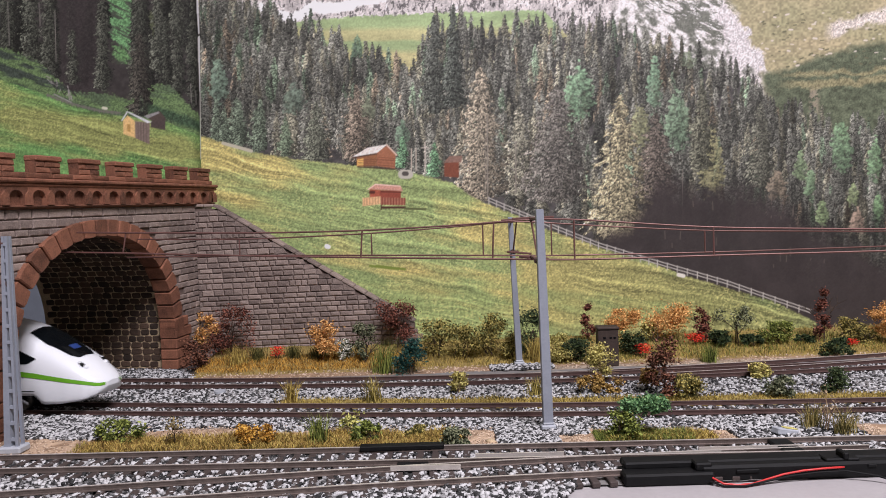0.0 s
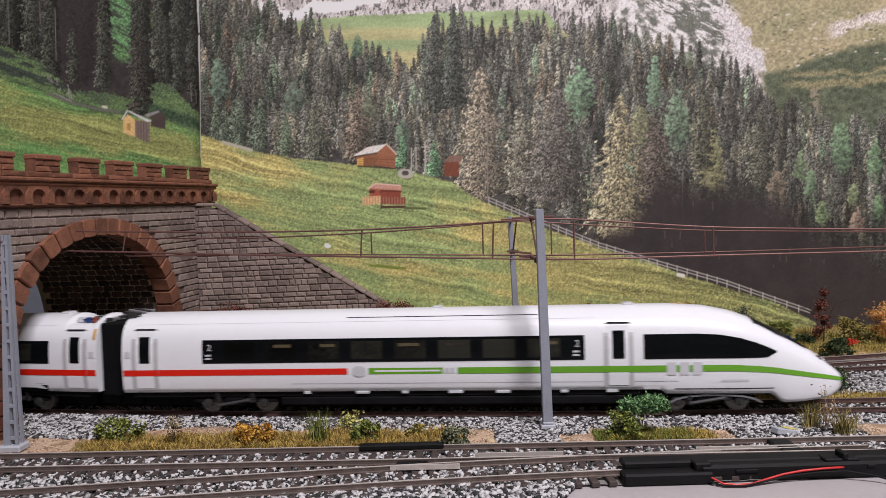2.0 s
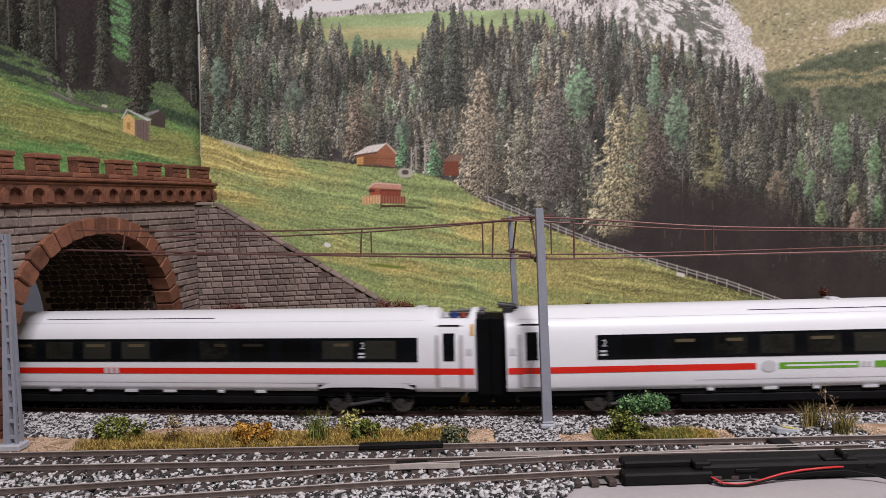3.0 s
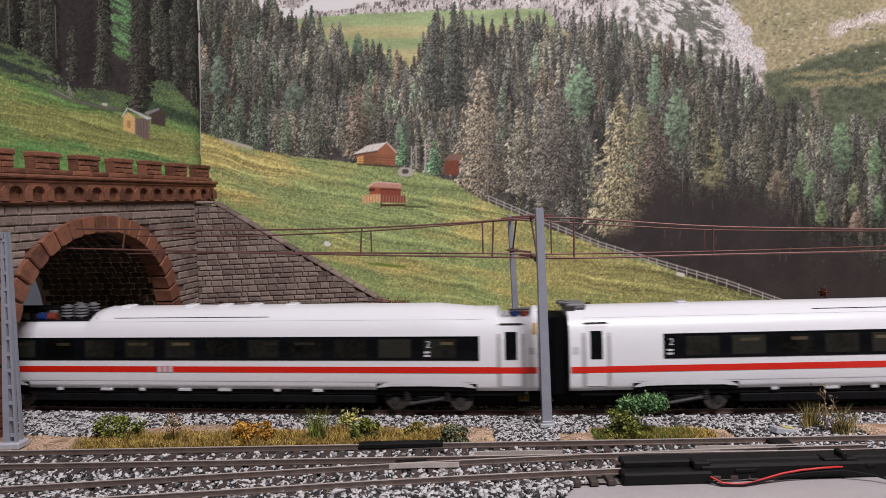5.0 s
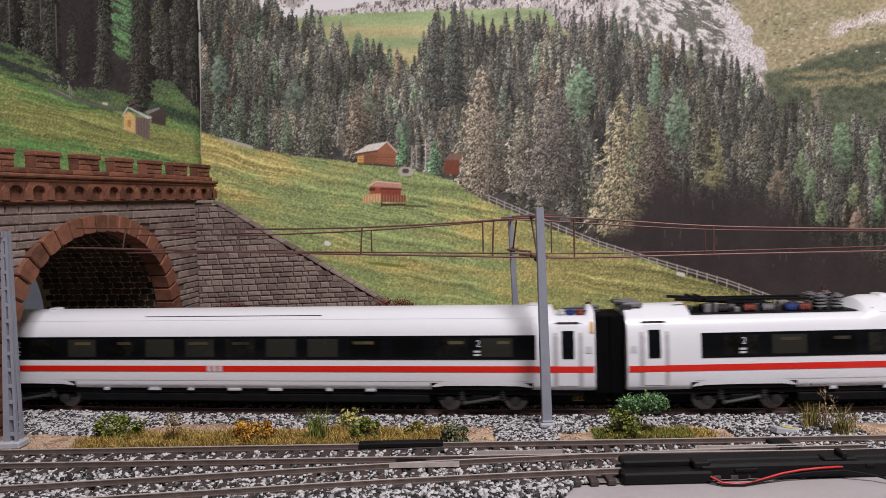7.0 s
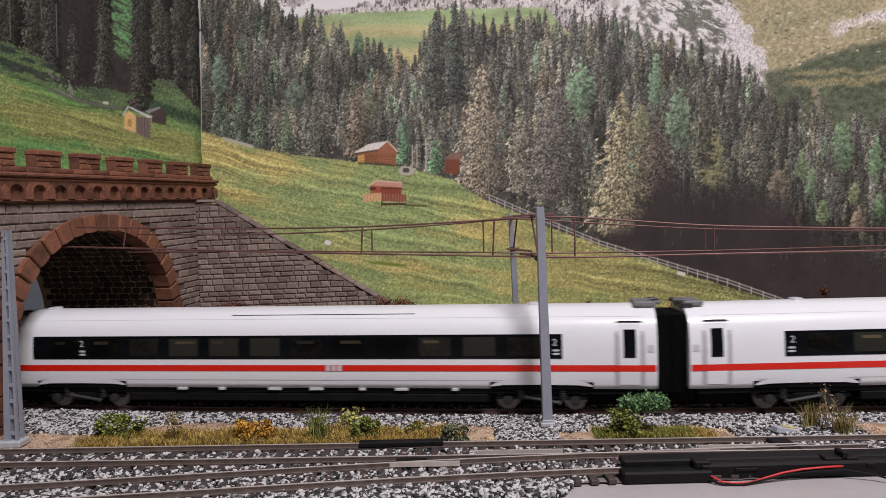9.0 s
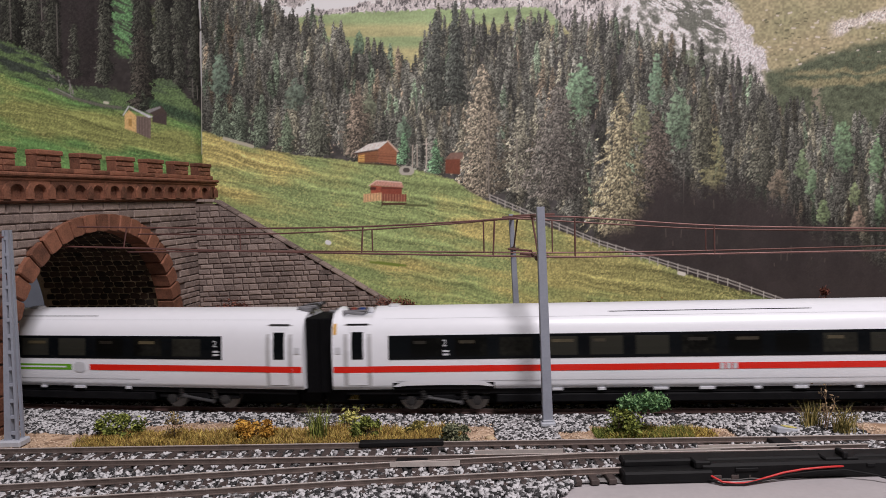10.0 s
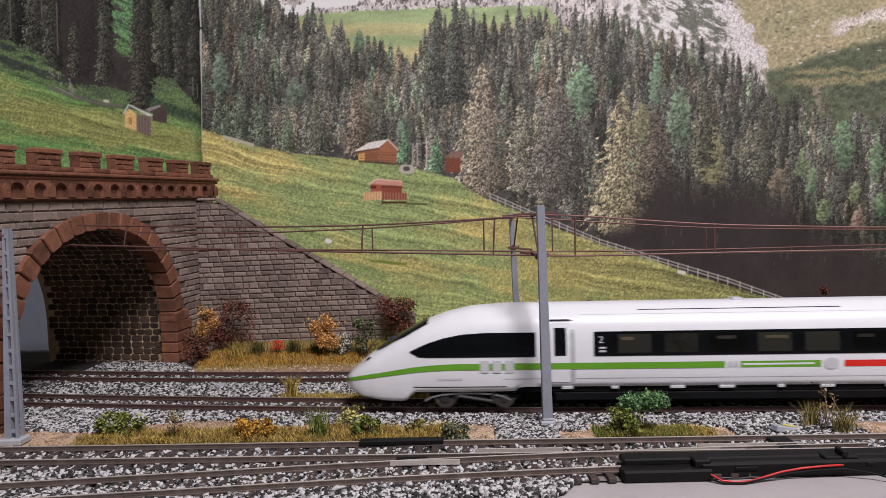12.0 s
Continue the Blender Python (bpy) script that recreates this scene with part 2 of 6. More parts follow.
def track(name, label, f, x0, x1, near0, near1, head, side, tie_gap=6.6, z=RAIL_Z):
    """Rails and sleepers along y = f(x); near0 to near1 is the stretch with single sleepers."""
    t = empty(name, at(0, 0, 0), label, "railway track", "model railway tracks")
    for o in (-8.65, 8.65):
        bm = bmesh.new()
        sweep(bm, offset_line(f, x0, x1, 12, o, z), RAIL_FOOT)
        rail = part("rail", bm, side, t)
        bm = bmesh.new()
        sweep(bm, offset_line(f, x0, x1, 12, o, z), RAIL_HEAD)
        part("rail_head", bm, head, rail, "worn shiny running surface")
    bm = bmesh.new()
    box(bm, -1.45, 1.45, -14.8, 14.8, -1.9, 0, 0.25)
    me = mesh_of("sleeper", bm, M_TIE)
    rest = bmesh.new()
    x = x0
    while x < x1:
        s = (f(x + 1) - f(x - 1)) / 2
        m = at(x, f(x), z - 2.1, 0, 0, math.degrees(math.atan(s)))
        if near0 < x < near1:
            piece("sleeper", me, t, m)
        else:
            box(rest, -1.45, 1.45, -14.8, 14.8, -1.9, 0, 0, Matrix.Translation((x, f(x), z - 2.1)) @ Matrix.Rotation(math.atan(s), 4, "Z"))
        x += tie_gap
    ob = part("far_sleepers", rest, M_TIE, t)
    tagged(ob, kind="stuff")
    return t


track("train_track", "brown weathered track in grey ballast through the tunnel", y_train, -2500, 2500, -330, 330, M_HEAD, M_RAIL)
track("rear_track", "brown weathered track at the foot of the grass bank", y_rear, -900, 1300, -330, 330, M_HEAD, M_RAIL)


def y_front(x):
    return 293.0 - 0.03 * x


def y_branch(x):
    c = min(max(x, -260.0), 160.0)
    t = (c + 60) / 220
    base = 265.5 + 0.105 * (c + 60) - (0.00024 * (c + 60) ** 2 if c > -60 else 0)
    return base + (0.105 * (x - c) if x < c else 0)


track("front_track", "bare metal track with dark sleepers in loose ballast", y_front, -700, 900, -240, 240, M_SHINE, M_RAILF, 6.2)
track("branch_track", "bare metal turnout track joining the front track", y_branch, -260, 160, -260, 160, M_SHINE, M_RAILF, 6.2, z=RAIL_Z - 0.15)

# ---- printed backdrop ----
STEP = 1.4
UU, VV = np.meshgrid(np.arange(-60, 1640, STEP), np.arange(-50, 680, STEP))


def grain(scale_u, scale_v, seed, skew=0.0):
    """Smooth value noise over the sheet, 0 to 1."""
    r = np.random.default_rng(seed)
    a, b = (UU + 100) / scale_u, (VV + 500 - skew * UU) / scale_v
    g = r.random((int(b.max()) + 3, int(a.max()) + 3))
    i, j = b.astype(int), a.astype(int)
    fb, fa = b - i, a - j
    fb, fa = fb * fb * (3 - 2 * fb), fa * fa * (3 - 2 * fa)
    return (g[i, j] * (1 - fa) + g[i, j + 1] * fa) * (1 - fb) + (g[i + 1, j] * (1 - fa) + g[i + 1, j + 1] * fa) * fb


def fbm(s, seed, stretch=1.0, skew=0.0):
    return 0.5 * grain(s * stretch, s, seed, skew) + 0.3 * grain(s * stretch / 2.1, s / 2.1, seed + 1, skew) + 0.2 * grain(s * stretch / 4.3, s / 4.3, seed + 2, skew)


def lay(img, mask, colour):
    """Lay ink over the sheet: colour is (r, g, b) of numbers or arrays."""
    for c in range(3):
        img[..., c] = img[..., c] * (1 - mask) + mask * colour[c]


def ridge(points):
    """Heights of a hand-drawn line over the sheet's width."""
    xs, ys = zip(*points)
    return np.interp(UU, xs, ys)


def soft(a, w=2.0):
    return np.clip(a / w + 0.5, 0, 1)


FINE = np.clip((grain(1.9, 1.9, 90) - 0.5) * 1.3 + 0.5, 0, 1)
FINE2 = grain(3.5, 3.0, 91)
COARSE = grain(9.0, 6.0, 92)


def conifer(img, cu, top, base, half, colour, seed, ragged=1.0, thin=0.0, column=0.72):
    """A printed spruce: tiers of drooping boughs, lit from the left above, dark below."""
    r = np.random.default_rng(seed)
    i0, i1 = int((top + 50) / STEP), int((base + 50) / STEP) + 1
    j0, j1 = int((cu - half * 1.4 + 60) / STEP), int((cu + half * 1.4 + 60) / STEP) + 1
    i0, j0, i1, j1 = max(i0, 0), max(j0, 0), min(i1, UU.shape[0]), min(j1, UU.shape[1])
    if i1 <= i0 or j1 <= j0:
        return
    u, v = UU[i0:i1, j0:j1], VV[i0:i1, j0:j1]
    h = np.clip((v - top) / (base - top), 0, 1)
    off = u - cu
    away = np.abs(off)
    rows = (np.arange(i0, i1)[:, None] - (0.40 * away / STEP).astype(int) + r.integers(0, 400)) % UU.shape[0]
    cols = (np.arange(j0, j1)[None, :] + r.integers(0, 900)) % UU.shape[1] + 0 * rows
    f1, f2, f3 = FINE[rows, cols], FINE2[rows, cols], COARSE[rows, cols]
    tier = np.clip((base - top) / 17, 4.6, 11.5) * r.uniform(0.85, 1.15)
    bough = (v - 0.50 * away) / tier + 1.5 * (f3 - 0.5) + 0.9 * (f2 - 0.5) + np.where(off > 0, r.random(), 0)
    saw = bough - np.floor(bough)
    w = half * (0.03 + 0.97 * h ** column) * (0.56 + 0.42 * saw + 0.70 * (f3 - 0.5) * ragged + 0.40 * (f2 - 0.5))
    w = np.where(h > 0.93, w * np.clip((1.03 - h) / 0.10, 0, 1), w) + 0.8
    m = soft(w - away + (f1 - 0.5) * 3, 1.4) * np.clip(1.15 - (0.15 + thin) * (saw > 0.72) * (f2 < 0.55), 0, 1)
    side = np.clip(-off / (half * 0.8 + 1), -1, 1)
    lum = 1.02 - 0.52 * saw ** 1.3 + 0.70 * (f1 - 0.5) + 0.30 * (f2 - 0.5) + 0.20 * (f3 - 0.5)
    lum = np.clip(lum * (1 + 0.36 * side) - 0.16 * np.clip(h - 0.35, 0, 1), 0.32, 1.75)
    for c in range(3):
        img[i0:i1, j0:j1, c] = img[i0:i1, j0:j1, c] * (1 - m) + m * np.clip(colour[c] * lum * 1.22, 0, 255)


def broadleaf(img, cu, top, base, half, colour, seed):
    """A printed larch or leafy tree: a rounded crown of light clumps."""
    r = np.random.default_rng(seed)
    mid, tall = (top + base) / 2, (base - top) / 2
    cl1, cl2 = np.roll(COARSE, r.integers(0, 500), 1), np.roll(FINE2, r.integers(0, 500), 1)
    taper = np.clip(0.55 + 0.45 * (VV - top) / (base - top), 0.3, 1)
    d = np.hypot((UU - cu) / (half * taper), (VV - mid) / tall)
    m = soft(1.0 - d + 0.55 * (cl1 - 0.5) + 0.45 * (cl2 - 0.5), 0.16)
    m = np.where(d < 1.6, m, 0) * np.clip(1.25 - 0.55 * (cl2 < 0.36), 0, 1)
    lum = 0.86 + 0.34 * (cl1 - 0.5) + 0.50 * (cl2 - 0.5) + 0.40 * (FINE - 0.5) - 0.20 * (UU - cu) / half - 0.16 * (VV - mid) / tall
    grey = sum(colour) / 3
    lay(img, np.clip(m, 0, 1) * 0.82, [(0.80 * q + 0.20 * grey) * np.clip(lum, 0.35, 1.35) for q in colour])


def meadow(img, mask, tone, seed, straw=(178, 163, 112)):
    """Grass slope: green and straw-yellow reaches, fine terraces along the slope, flower dots."""
    a, b = fbm(70, seed, 3.6, 0.20), fbm(16, seed + 9, 5.5, 0.22)
    fl = grain(2.6, 2.0, seed + 20)
    warp = 46 * fbm(95, seed + 50, 2.2, 0.1) + 9 * fbm(22, seed + 60, 2.5, 0.1)
    along = VV - 0.20 * UU + warp
    near = np.clip((VV - 250) / 330, 0, 1)
    yellow = np.clip((0.75 * a + 0.25 * b - 0.43) * 6.0, 0, 1) * np.clip(1.15 - (UU - 700) / 900, 0.35, 1)
    lum = 0.94 + 0.12 * (b - 0.5) + 0.26 * (FINE - 0.5) + 0.20 * (fl - 0.5) - 0.20 * np.clip((UU - 850) / 450, 0, 1)
    for period, depth, k in ((31.0, 0.17, 1), (13.0, 0.12, 2), (6.5, 0.09, 3)):
        ph = (along + 0.35 * period * fbm(period * 1.4, seed + 70 + k, 4.0, 0.2)) / period
        ph = ph - np.floor(ph)
        lum = lum + depth * np.clip((grain(90, 40, seed + 80 + k) - 0.25) * 2.2, 0, 1) * (np.exp(-((ph - 0.22) / 0.12) ** 2) - 0.9 * np.exp(-((ph - 0.52) / 0.10) ** 2))
    spots = (fl > 0.72) * (0.16 + 0.18 * near) * np.clip((grain(30, 16, seed + 30, 0.2) - 0.30) * 3, 0, 1)
    for c in range(3):
        v = (tone[c] * (1 - 0.75 * yellow) + straw[c] * 0.75 * yellow) * lum * 1.06
        v = v * (1 - spots) + (205, 190, 128)[c] * spots
        img[..., c] = img[..., c] * (1 - mask) + mask * v


def quad(img, pts, colour, w=1.6):
    """A convex four-sided patch, corners clockwise."""
    m = np.ones_like(UU)
    for (a, b), (c, d) in zip(pts, pts[1:] + pts[:1]):
        n = math.hypot(c - a, d - b)
        m = m * soft(((c - a) * (VV - b) - (d - b) * (UU - a)) / n, w)
    lay(img, m, [colour[k] * (0.93 + 0.14 * FINE) for k in range(3)])


def stroke(img, u0, v0, u1, v1, w, colour):
    t = np.clip(((UU - u0) * (u1 - u0) + (VV - v0) * (v1 - v0)) / ((u1 - u0) ** 2 + (v1 - v0) ** 2), 0, 1)
    d = np.hypot(UU - u0 - t * (u1 - u0), VV - v0 - t * (v1 - v0))
    lay(img, soft(w - d, 1.6), colour)


def fence(img, pts, colour, posts=6, tall=9):
    for (a, b), (c, d) in zip(pts, pts[1:]):
        for k in (0.0, 0.5):
            stroke(img, a, b - tall * (1 - k), c, d - tall * (1 - k), 0.9, colour)
        for i in range(posts):
            t = i / posts
            stroke(img, a + (c - a) * t, b + (d - b) * t, a + (c - a) * t, b + (d - b) * t - tall * 1.1, 0.9, colour)


def paint_valley():
    img = np.zeros(UU.shape + (3,))
    rock = fbm(22, 3, 0.7)
    crack = fbm(7, 8, 0.45)
    face = 118 + 90 * rock - 70 * (crack < 0.42) + 34 * (FINE - 0.5)
    lay(img, np.ones_like(UU), [face * k for k in (1.0, 0.965, 0.955)])
    # the broken crag above the wood
    crag = soft(1335 - UU, 20) * soft(UU - 1085, 16) * soft(130 - VV, 16)
    rough = np.clip((0.55 * fbm(26, 21, 1.1, 0.35) + 0.45 * fbm(9, 22, 1.3, 0.45) - 0.46 + 0.10 * soft(UU - 1200, 60) * soft(90 - VV, 30)) * 7, 0, 1)
    lay(img, crag * 0.9, [((190, 185, 184)[c] * (1 - rough) + (82, 84, 76)[c] * rough) * (0.85 + 0.3 * FINE) for c in range(3)])
    # pasture and scree on the upper right
    past = soft(UU - (1284 + 0.42 * VV) + 30 * (fbm(30, 5) - 0.5), 14)
    mix = fbm(40, 12, 2.6, -0.1)
    tone = [(152, 138, 112)[c] * (1 - mix) + (118, 117, 90)[c] * mix for c in range(3)]
    lay(img, past, [k * (0.84 + 0.3 * FINE2) for k in tone])
    brow_r = ridge([(1300, 140), (1360, 128), (1420, 112), (1480, 90), (1540, 76), (1640, 62)])
    pine = soft(VV - brow_r + 16 * (fbm(20, 14) - 0.5), 12) * past
    lay(img, pine, [k * (0.62 + 0.62 * (0.5 * FINE + 0.5 * COARSE)) for k in (80, 86, 69)])
    for v0, w in ((150, 6), (134, 4)):
        path = soft(w - np.abs(VV - (v0 - 0.06 * (UU - 1400)) - 18 * (fbm(24, 300 + v0) - 0.5)), 5) * soft(UU - 1390, 40)
        lay(img, path * 0.75, [k * (0.8 + 0.4 * FINE) for k in (124, 116, 88)])
    slide = soft(9 - np.abs(UU - 1440 - 12 * (fbm(14, 319) - 0.5)), 8) * soft(VV - 155, 12) * soft(200 - VV, 12)
    lay(img, slide * 0.6 * np.clip((fbm(5, 320) - 0.4) * 8, 0, 1), (150, 134, 120))
    scree = soft(5 + 0.27 * VV - np.abs(UU - (1272 + 0.42 * VV) - 46 * (fbm(18, 17) - 0.5)), 8) * soft(124 - VV + 20 * (fbm(12, 18) - .5), 10)
    lay(img, np.clip(scree, 0, 1), [k * (0.82 + 0.36 * FINE) for k in (172, 166, 166)])
    band = soft(11 - np.abs(VV - (52 - 0.30 * (UU - 1480)) - 24 * (fbm(20, 19) - 0.5)), 8) * soft(UU - 1462, 20)
    lay(img, band, [k * (0.8 + 0.4 * FINE) for k in (168, 159, 152)])
    snow = soft(9 - np.abs(VV - np.interp(UU, [455, 490, 520, 560, 590, 640, 700], [8, 30, 32, 14, 16, 4, -10]) - 10 * (fbm(16, 27) - 0.5)), 5) * soft(UU - 462, 10) * soft(690 - UU, 40)
    lay(img, snow, (232, 231, 231))
    rs = np.random.default_rng(44)
    for _ in range(110):
        u, v = rs.uniform(1340, 1600), rs.uniform(20, 128)
        stroke(img, u, v, u + rs.uniform(1, 6), v - rs.uniform(-1, 2), rs.uniform(0.6, 1.7), (84, 82, 64) if rs.random() < 0.6 else (170, 162, 152))
    # high green meadow in bands
    hi = soft(VV - ridge([(400, 60), (500, 44), (540, 38), (620, 30), (740, 25), (830, 22), (880, 20), (960, 20), (1000, 60)]) + 5 * (FINE2 - 0.5), 3) * soft(1010 - UU, 20)
    bandy = np.interp(VV + 6 * (fbm(30, 30) - .5), [20, 46, 56, 70, 75, 86, 96, 200], [0, 0.1, 0.8, 0.8, 0.1, 0.1, 0.9, 1.0])
    a = fbm(10, 31, 5)
    lay(img, hi, [((126, 143, 104)[c] * (1 - bandy) + (152, 144, 106)[c] * bandy) * (0.82 + 0.26 * a + 0.12 * FINE) for c in range(3)])
    # forest, far rows first
    edge_top = [(-60, -60), (360, -20), (450, 10), (540, 52), (640, 92), (700, 130), (735, 118), (760, 55), (800, 40), (900, 38), (1000, 40), (1060, 38), (1100, 52), (1180, 92),
                (1240, 96), (1310, 122), (1360, 178), (1430, 215), (1500, 228), (1640, 225)]
    ex, ey = zip(*edge_top)
    foot = [(360, 235), (440, 262), (520, 275), (640, 285), (720, 296), (830, 345), (905, 372), (1060, 432), (1160, 470), (1640, 520)]
    fx, fy = zip(*foot)
    under = soft(VV - np.interp(UU, ex, ey) - 26 + 18 * (FINE2 - .5), 10)
    lay(img, under, [k * (0.6 + 0.8 * fbm(8, 41)) for k in (60, 58, 57)])
    r = np.random.default_rng(11)
    trees = []
    for _ in range(1700):
        u = r.uniform(340, 1640)
        e, f = np.interp(u, ex, ey), np.interp(u, fx, fy)
        t = r.random() ** 1.15
        base = e + 34 + t * (f - e - 24)
        trees.append((base, u, r.random(), r.random(), r.random()))
    trees.sort()
    lx = np.arange(300, 1680, 46.0)
    ly = np.random.default_rng(77).random(len(lx))
    for k, (base, u, a, b, c) in enumerate(trees):
        e = np.interp(u, ex, ey)
        depth = np.clip((base - e) / 260, 0, 1)
        tall = 42 + 36 * depth + 30 * a * a
        lum = 0.62 + 0.44 * b
        col = (81, 81, 75) if c < 0.66 else ((97, 95, 83) if c < 0.88 else ((84, 95, 80) if c < 0.96 else (102, 93, 80)))
        lum *= 0.88 + 0.36 * float(np.interp(u, lx, ly)) + 0.14 * math.sin(base * 0.05 + u * 0.013)
        shade = 1.0 - 0.40 * np.clip((base - 360) / 120, 0, 1)
        conifer(img, u, base - tall, base, tall * (0.145 + 0.06 * b), [q * lum * shade for q in col], 1000 + k, 1.0, 0.0, 0.85)
    # lighter larches and leafy trees in the wood
    for k, (u, top, base, half, col) in enumerate((
            (1024, 116, 208, 31, (106, 138, 104)), (1157, 100, 196, 15, (98, 126, 98)), (1197, 160, 262, 26, (102, 126, 98)), (1132, 184, 262, 22, (124, 126, 88)),
            (1258, 228, 340, 27, (132, 128, 88)), (1488, 212, 300, 24, (94, 122, 88)), (1548, 246, 318, 17, (98, 128, 90)), (1417, 268, 318, 14, (104, 124, 88)), (1435, 300, 348, 13, (96, 122, 88)),
            (1457, 352, 398, 13, (106, 126, 84)), (1511, 324, 366, 12, (108, 122, 82)), (1519, 370, 412, 16, (128, 108, 92)), (1375, 305, 350, 22, (108, 96, 80)), (1556, 345, 385, 12, (90, 118, 80)),
            (388, 105, 180, 20, (96, 118, 98)), (520, 150, 200, 24, (88, 104, 88)), (650, 172, 212, 15, (104, 112, 88)), (712, 212, 250, 13, (92, 116, 92)), (632, 62, 102, 11, (84, 108, 84)), (1215, 90, 118, 18, (104, 116, 92)))):
        broadleaf(img, u, top, base, half, col, 300 + k)
    # single tall trees before the wood
    for k, (u, top, base, half, col) in enumerate((
            (768, 28, 200, 30, (62, 64, 59)), (802, 8, 190, 24, (60, 63, 58)), (918, 185, 345, 36, (104, 102, 90)), (985, 150, 358, 78, (80, 77, 72)), (850, 120, 354, 60, (112, 105, 92)),
            (1160, 200, 350, 52, (76, 70, 64)), (1097, 168, 428, 70, (114, 108, 88)), (1240, 140, 300, 28, (72, 72, 62)), (1345, 180, 330, 30, (72, 72, 64)),
            (560, 178, 284, 32, (78, 80, 70)), (505, 205, 276, 17, (82, 92, 76)), (418, 172, 258, 24, (76, 84, 72)), (455, 190, 268, 20, (72, 80, 68)), (630, 150, 285, 36, (94, 86, 76)), (768, 250, 312, 16, (84, 110, 84)), (712, 240, 296, 16, (80, 104, 80)))):
        conifer(img, u, top, base, half, col, 40 + k, 1.4, 0.45 if half > 45 else 0.2, 0.70)
    for u, v0, v1, w in ((862, 205, 350, 1.5), (858, 240, 345, 0.9), (912, 250, 340, 1.8), (1208, 300, 392, 1.0)):
        stroke(img, u, v0, u + 1, v1, w * 0.6, (112, 106, 98))
    # the dark hollow in the wood
    hollow = soft(VV - ridge([(900, 520), (980, 410), (1040, 425), (1120, 400), (1165, 322), (1218, 330), (1276, 345), (1316, 338), (1342, 342), (1395, 370), (1440, 406), (1506, 428), (1568, 470), (1640, 500)]) + 44 * (fbm(22, 51) - 0.5), 44)
    smoke = fbm(46, 55, 0.8)
    lay(img, hollow * 0.93, [k * (0.88 + 0.30 * smoke + 0.10 * (FINE - 0.5)) for k in (44, 39, 39)])
    for k in range(26):
        u, v = r.uniform(1150, 1500), r.uniform(340, 470)
        stroke(img, u, v, u + r.uniform(-1, 1), v + r.uniform(2, 16), 0.7, (74, 68, 62))
    for u in (384, 425, 462, 398):
        conifer(img, u, 150 + (u % 40), 262, 15, (74, 82, 70), int(u))
    # the flower meadow
    brow = ridge([(-60, 225), (360, 240), (440, 266), (520, 280), (600, 288), (720, 302), (800, 322), (840, 350), (905, 376), (960, 402), (1060, 436), (1160, 466), (1210, 486), (1290, 510), (1370, 532), (1450, 572), (1470, 640), (1640, 900)])
    meadow(img, soft(VV - brow + 3 * (FINE2 - .5), 3), (118, 131, 86), 61, (160, 142, 90))
    tall_grass = soft(VV - 505, 70) * soft(VV - brow - 20, 20)
    lay(img, tall_grass * 0.16, [k * (0.55 + 0.9 * grain(2.2, 9, 66)) for k in (140, 144, 88)])
    fence(img, [(865, 360), (960, 400), (1060, 440), (1165, 472), (1290, 508), (1440, 560)], (150, 146, 140), 7, 11)
    stroke(img, 395, 252, 445, 266, 3, (150, 146, 130))
    # huts
    quad(img, [(631, 277), (667, 270), (667, 293), (631, 293)], (116, 78, 54))
    quad(img, [(632, 281), (643, 279), (643, 293), (632, 293)], (190, 150, 86))
    quad(img, [(667, 268), (700, 272), (699, 297), (667, 293)], (128, 84, 62))
    quad(img, [(667, 269), (684, 256), (700, 272), (690, 274)], (128, 84, 62))
    quad(img, [(622, 277), (650, 260), (686, 254), (668, 269)], (186, 178, 172))
    stroke(img, 684, 255, 702, 273, 1.4, (170, 150, 136))
    for k in range(6):
        stroke(img, 646 + k * 9, 280 + 0.3 * k, 652 + k * 9, 280.4 + 0.3 * k, 0.5, (96, 60, 44))
    for k in range(4):
        stroke(img, 634, 283 + k * 3, 664, 281 + k * 3.4, 0.45, (98, 64, 46))
        stroke(img, 669, 277 + k * 4.6, 698, 279 + k * 4.6, 0.45, (100, 62, 46))
    stroke(img, 624, 278, 667, 271, 0.9, (70, 50, 42))
    stroke(img, 633, 294, 699, 298, 1.2, (64, 52, 38))
    quad(img, [(654, 333), (673, 335), (673, 352), (654, 351)], (132, 70, 54))
    quad(img, [(672, 335), (709, 336), (709, 350), (672, 350)], (114, 58, 46))
    quad(img, [(651, 333), (664, 324), (708, 327), (713, 337)], (164, 122, 108))
    quad(img, [(641, 349), (673, 346), (673, 360), (641, 364)], (178, 144, 108))
    quad(img, [(673, 348), (717, 349), (716, 362), (673, 361)], (130, 86, 70))
    for k in range(9):
        stroke(img, 676 + k * 5, 349, 676 + k * 5, 361, 0.8, (96, 46, 36))
    stroke(img, 676, 366, 716, 366, 2.0, (60, 40, 32))
    stroke(img, 651, 334, 664, 325, 0.9, (188, 160, 146))
    stroke(img, 664, 325, 708, 328, 0.8, (190, 166, 154))
    stroke(img, 655, 339, 661, 339, 2.6, (70, 36, 30))
    stroke(img, 674, 338, 710, 339, 0.9, (72, 38, 30))
    for k in range(6):
        stroke(img, 644 + k * 5, 350 - 0.5 * k, 644 + k * 5, 362 - 0.5 * k, 0.5, (140, 106, 74))
    stroke(img, 674, 362, 674, 370, 0.9, (50, 34, 28))
    stroke(img, 716, 368, 752, 369, 2.0, (74, 78, 50))
    quad(img, [(786, 287), (812, 284), (812, 313), (786, 311)], (100, 58, 44))
    quad(img, [(785, 286), (795, 275), (818, 274), (816, 286)], (110, 86, 76))
    stroke(img, 752, 250, 752, 302, 1.0, (168, 158, 148))
    stroke(img, 746, 260, 758, 260, 0.9, (168, 158, 148))
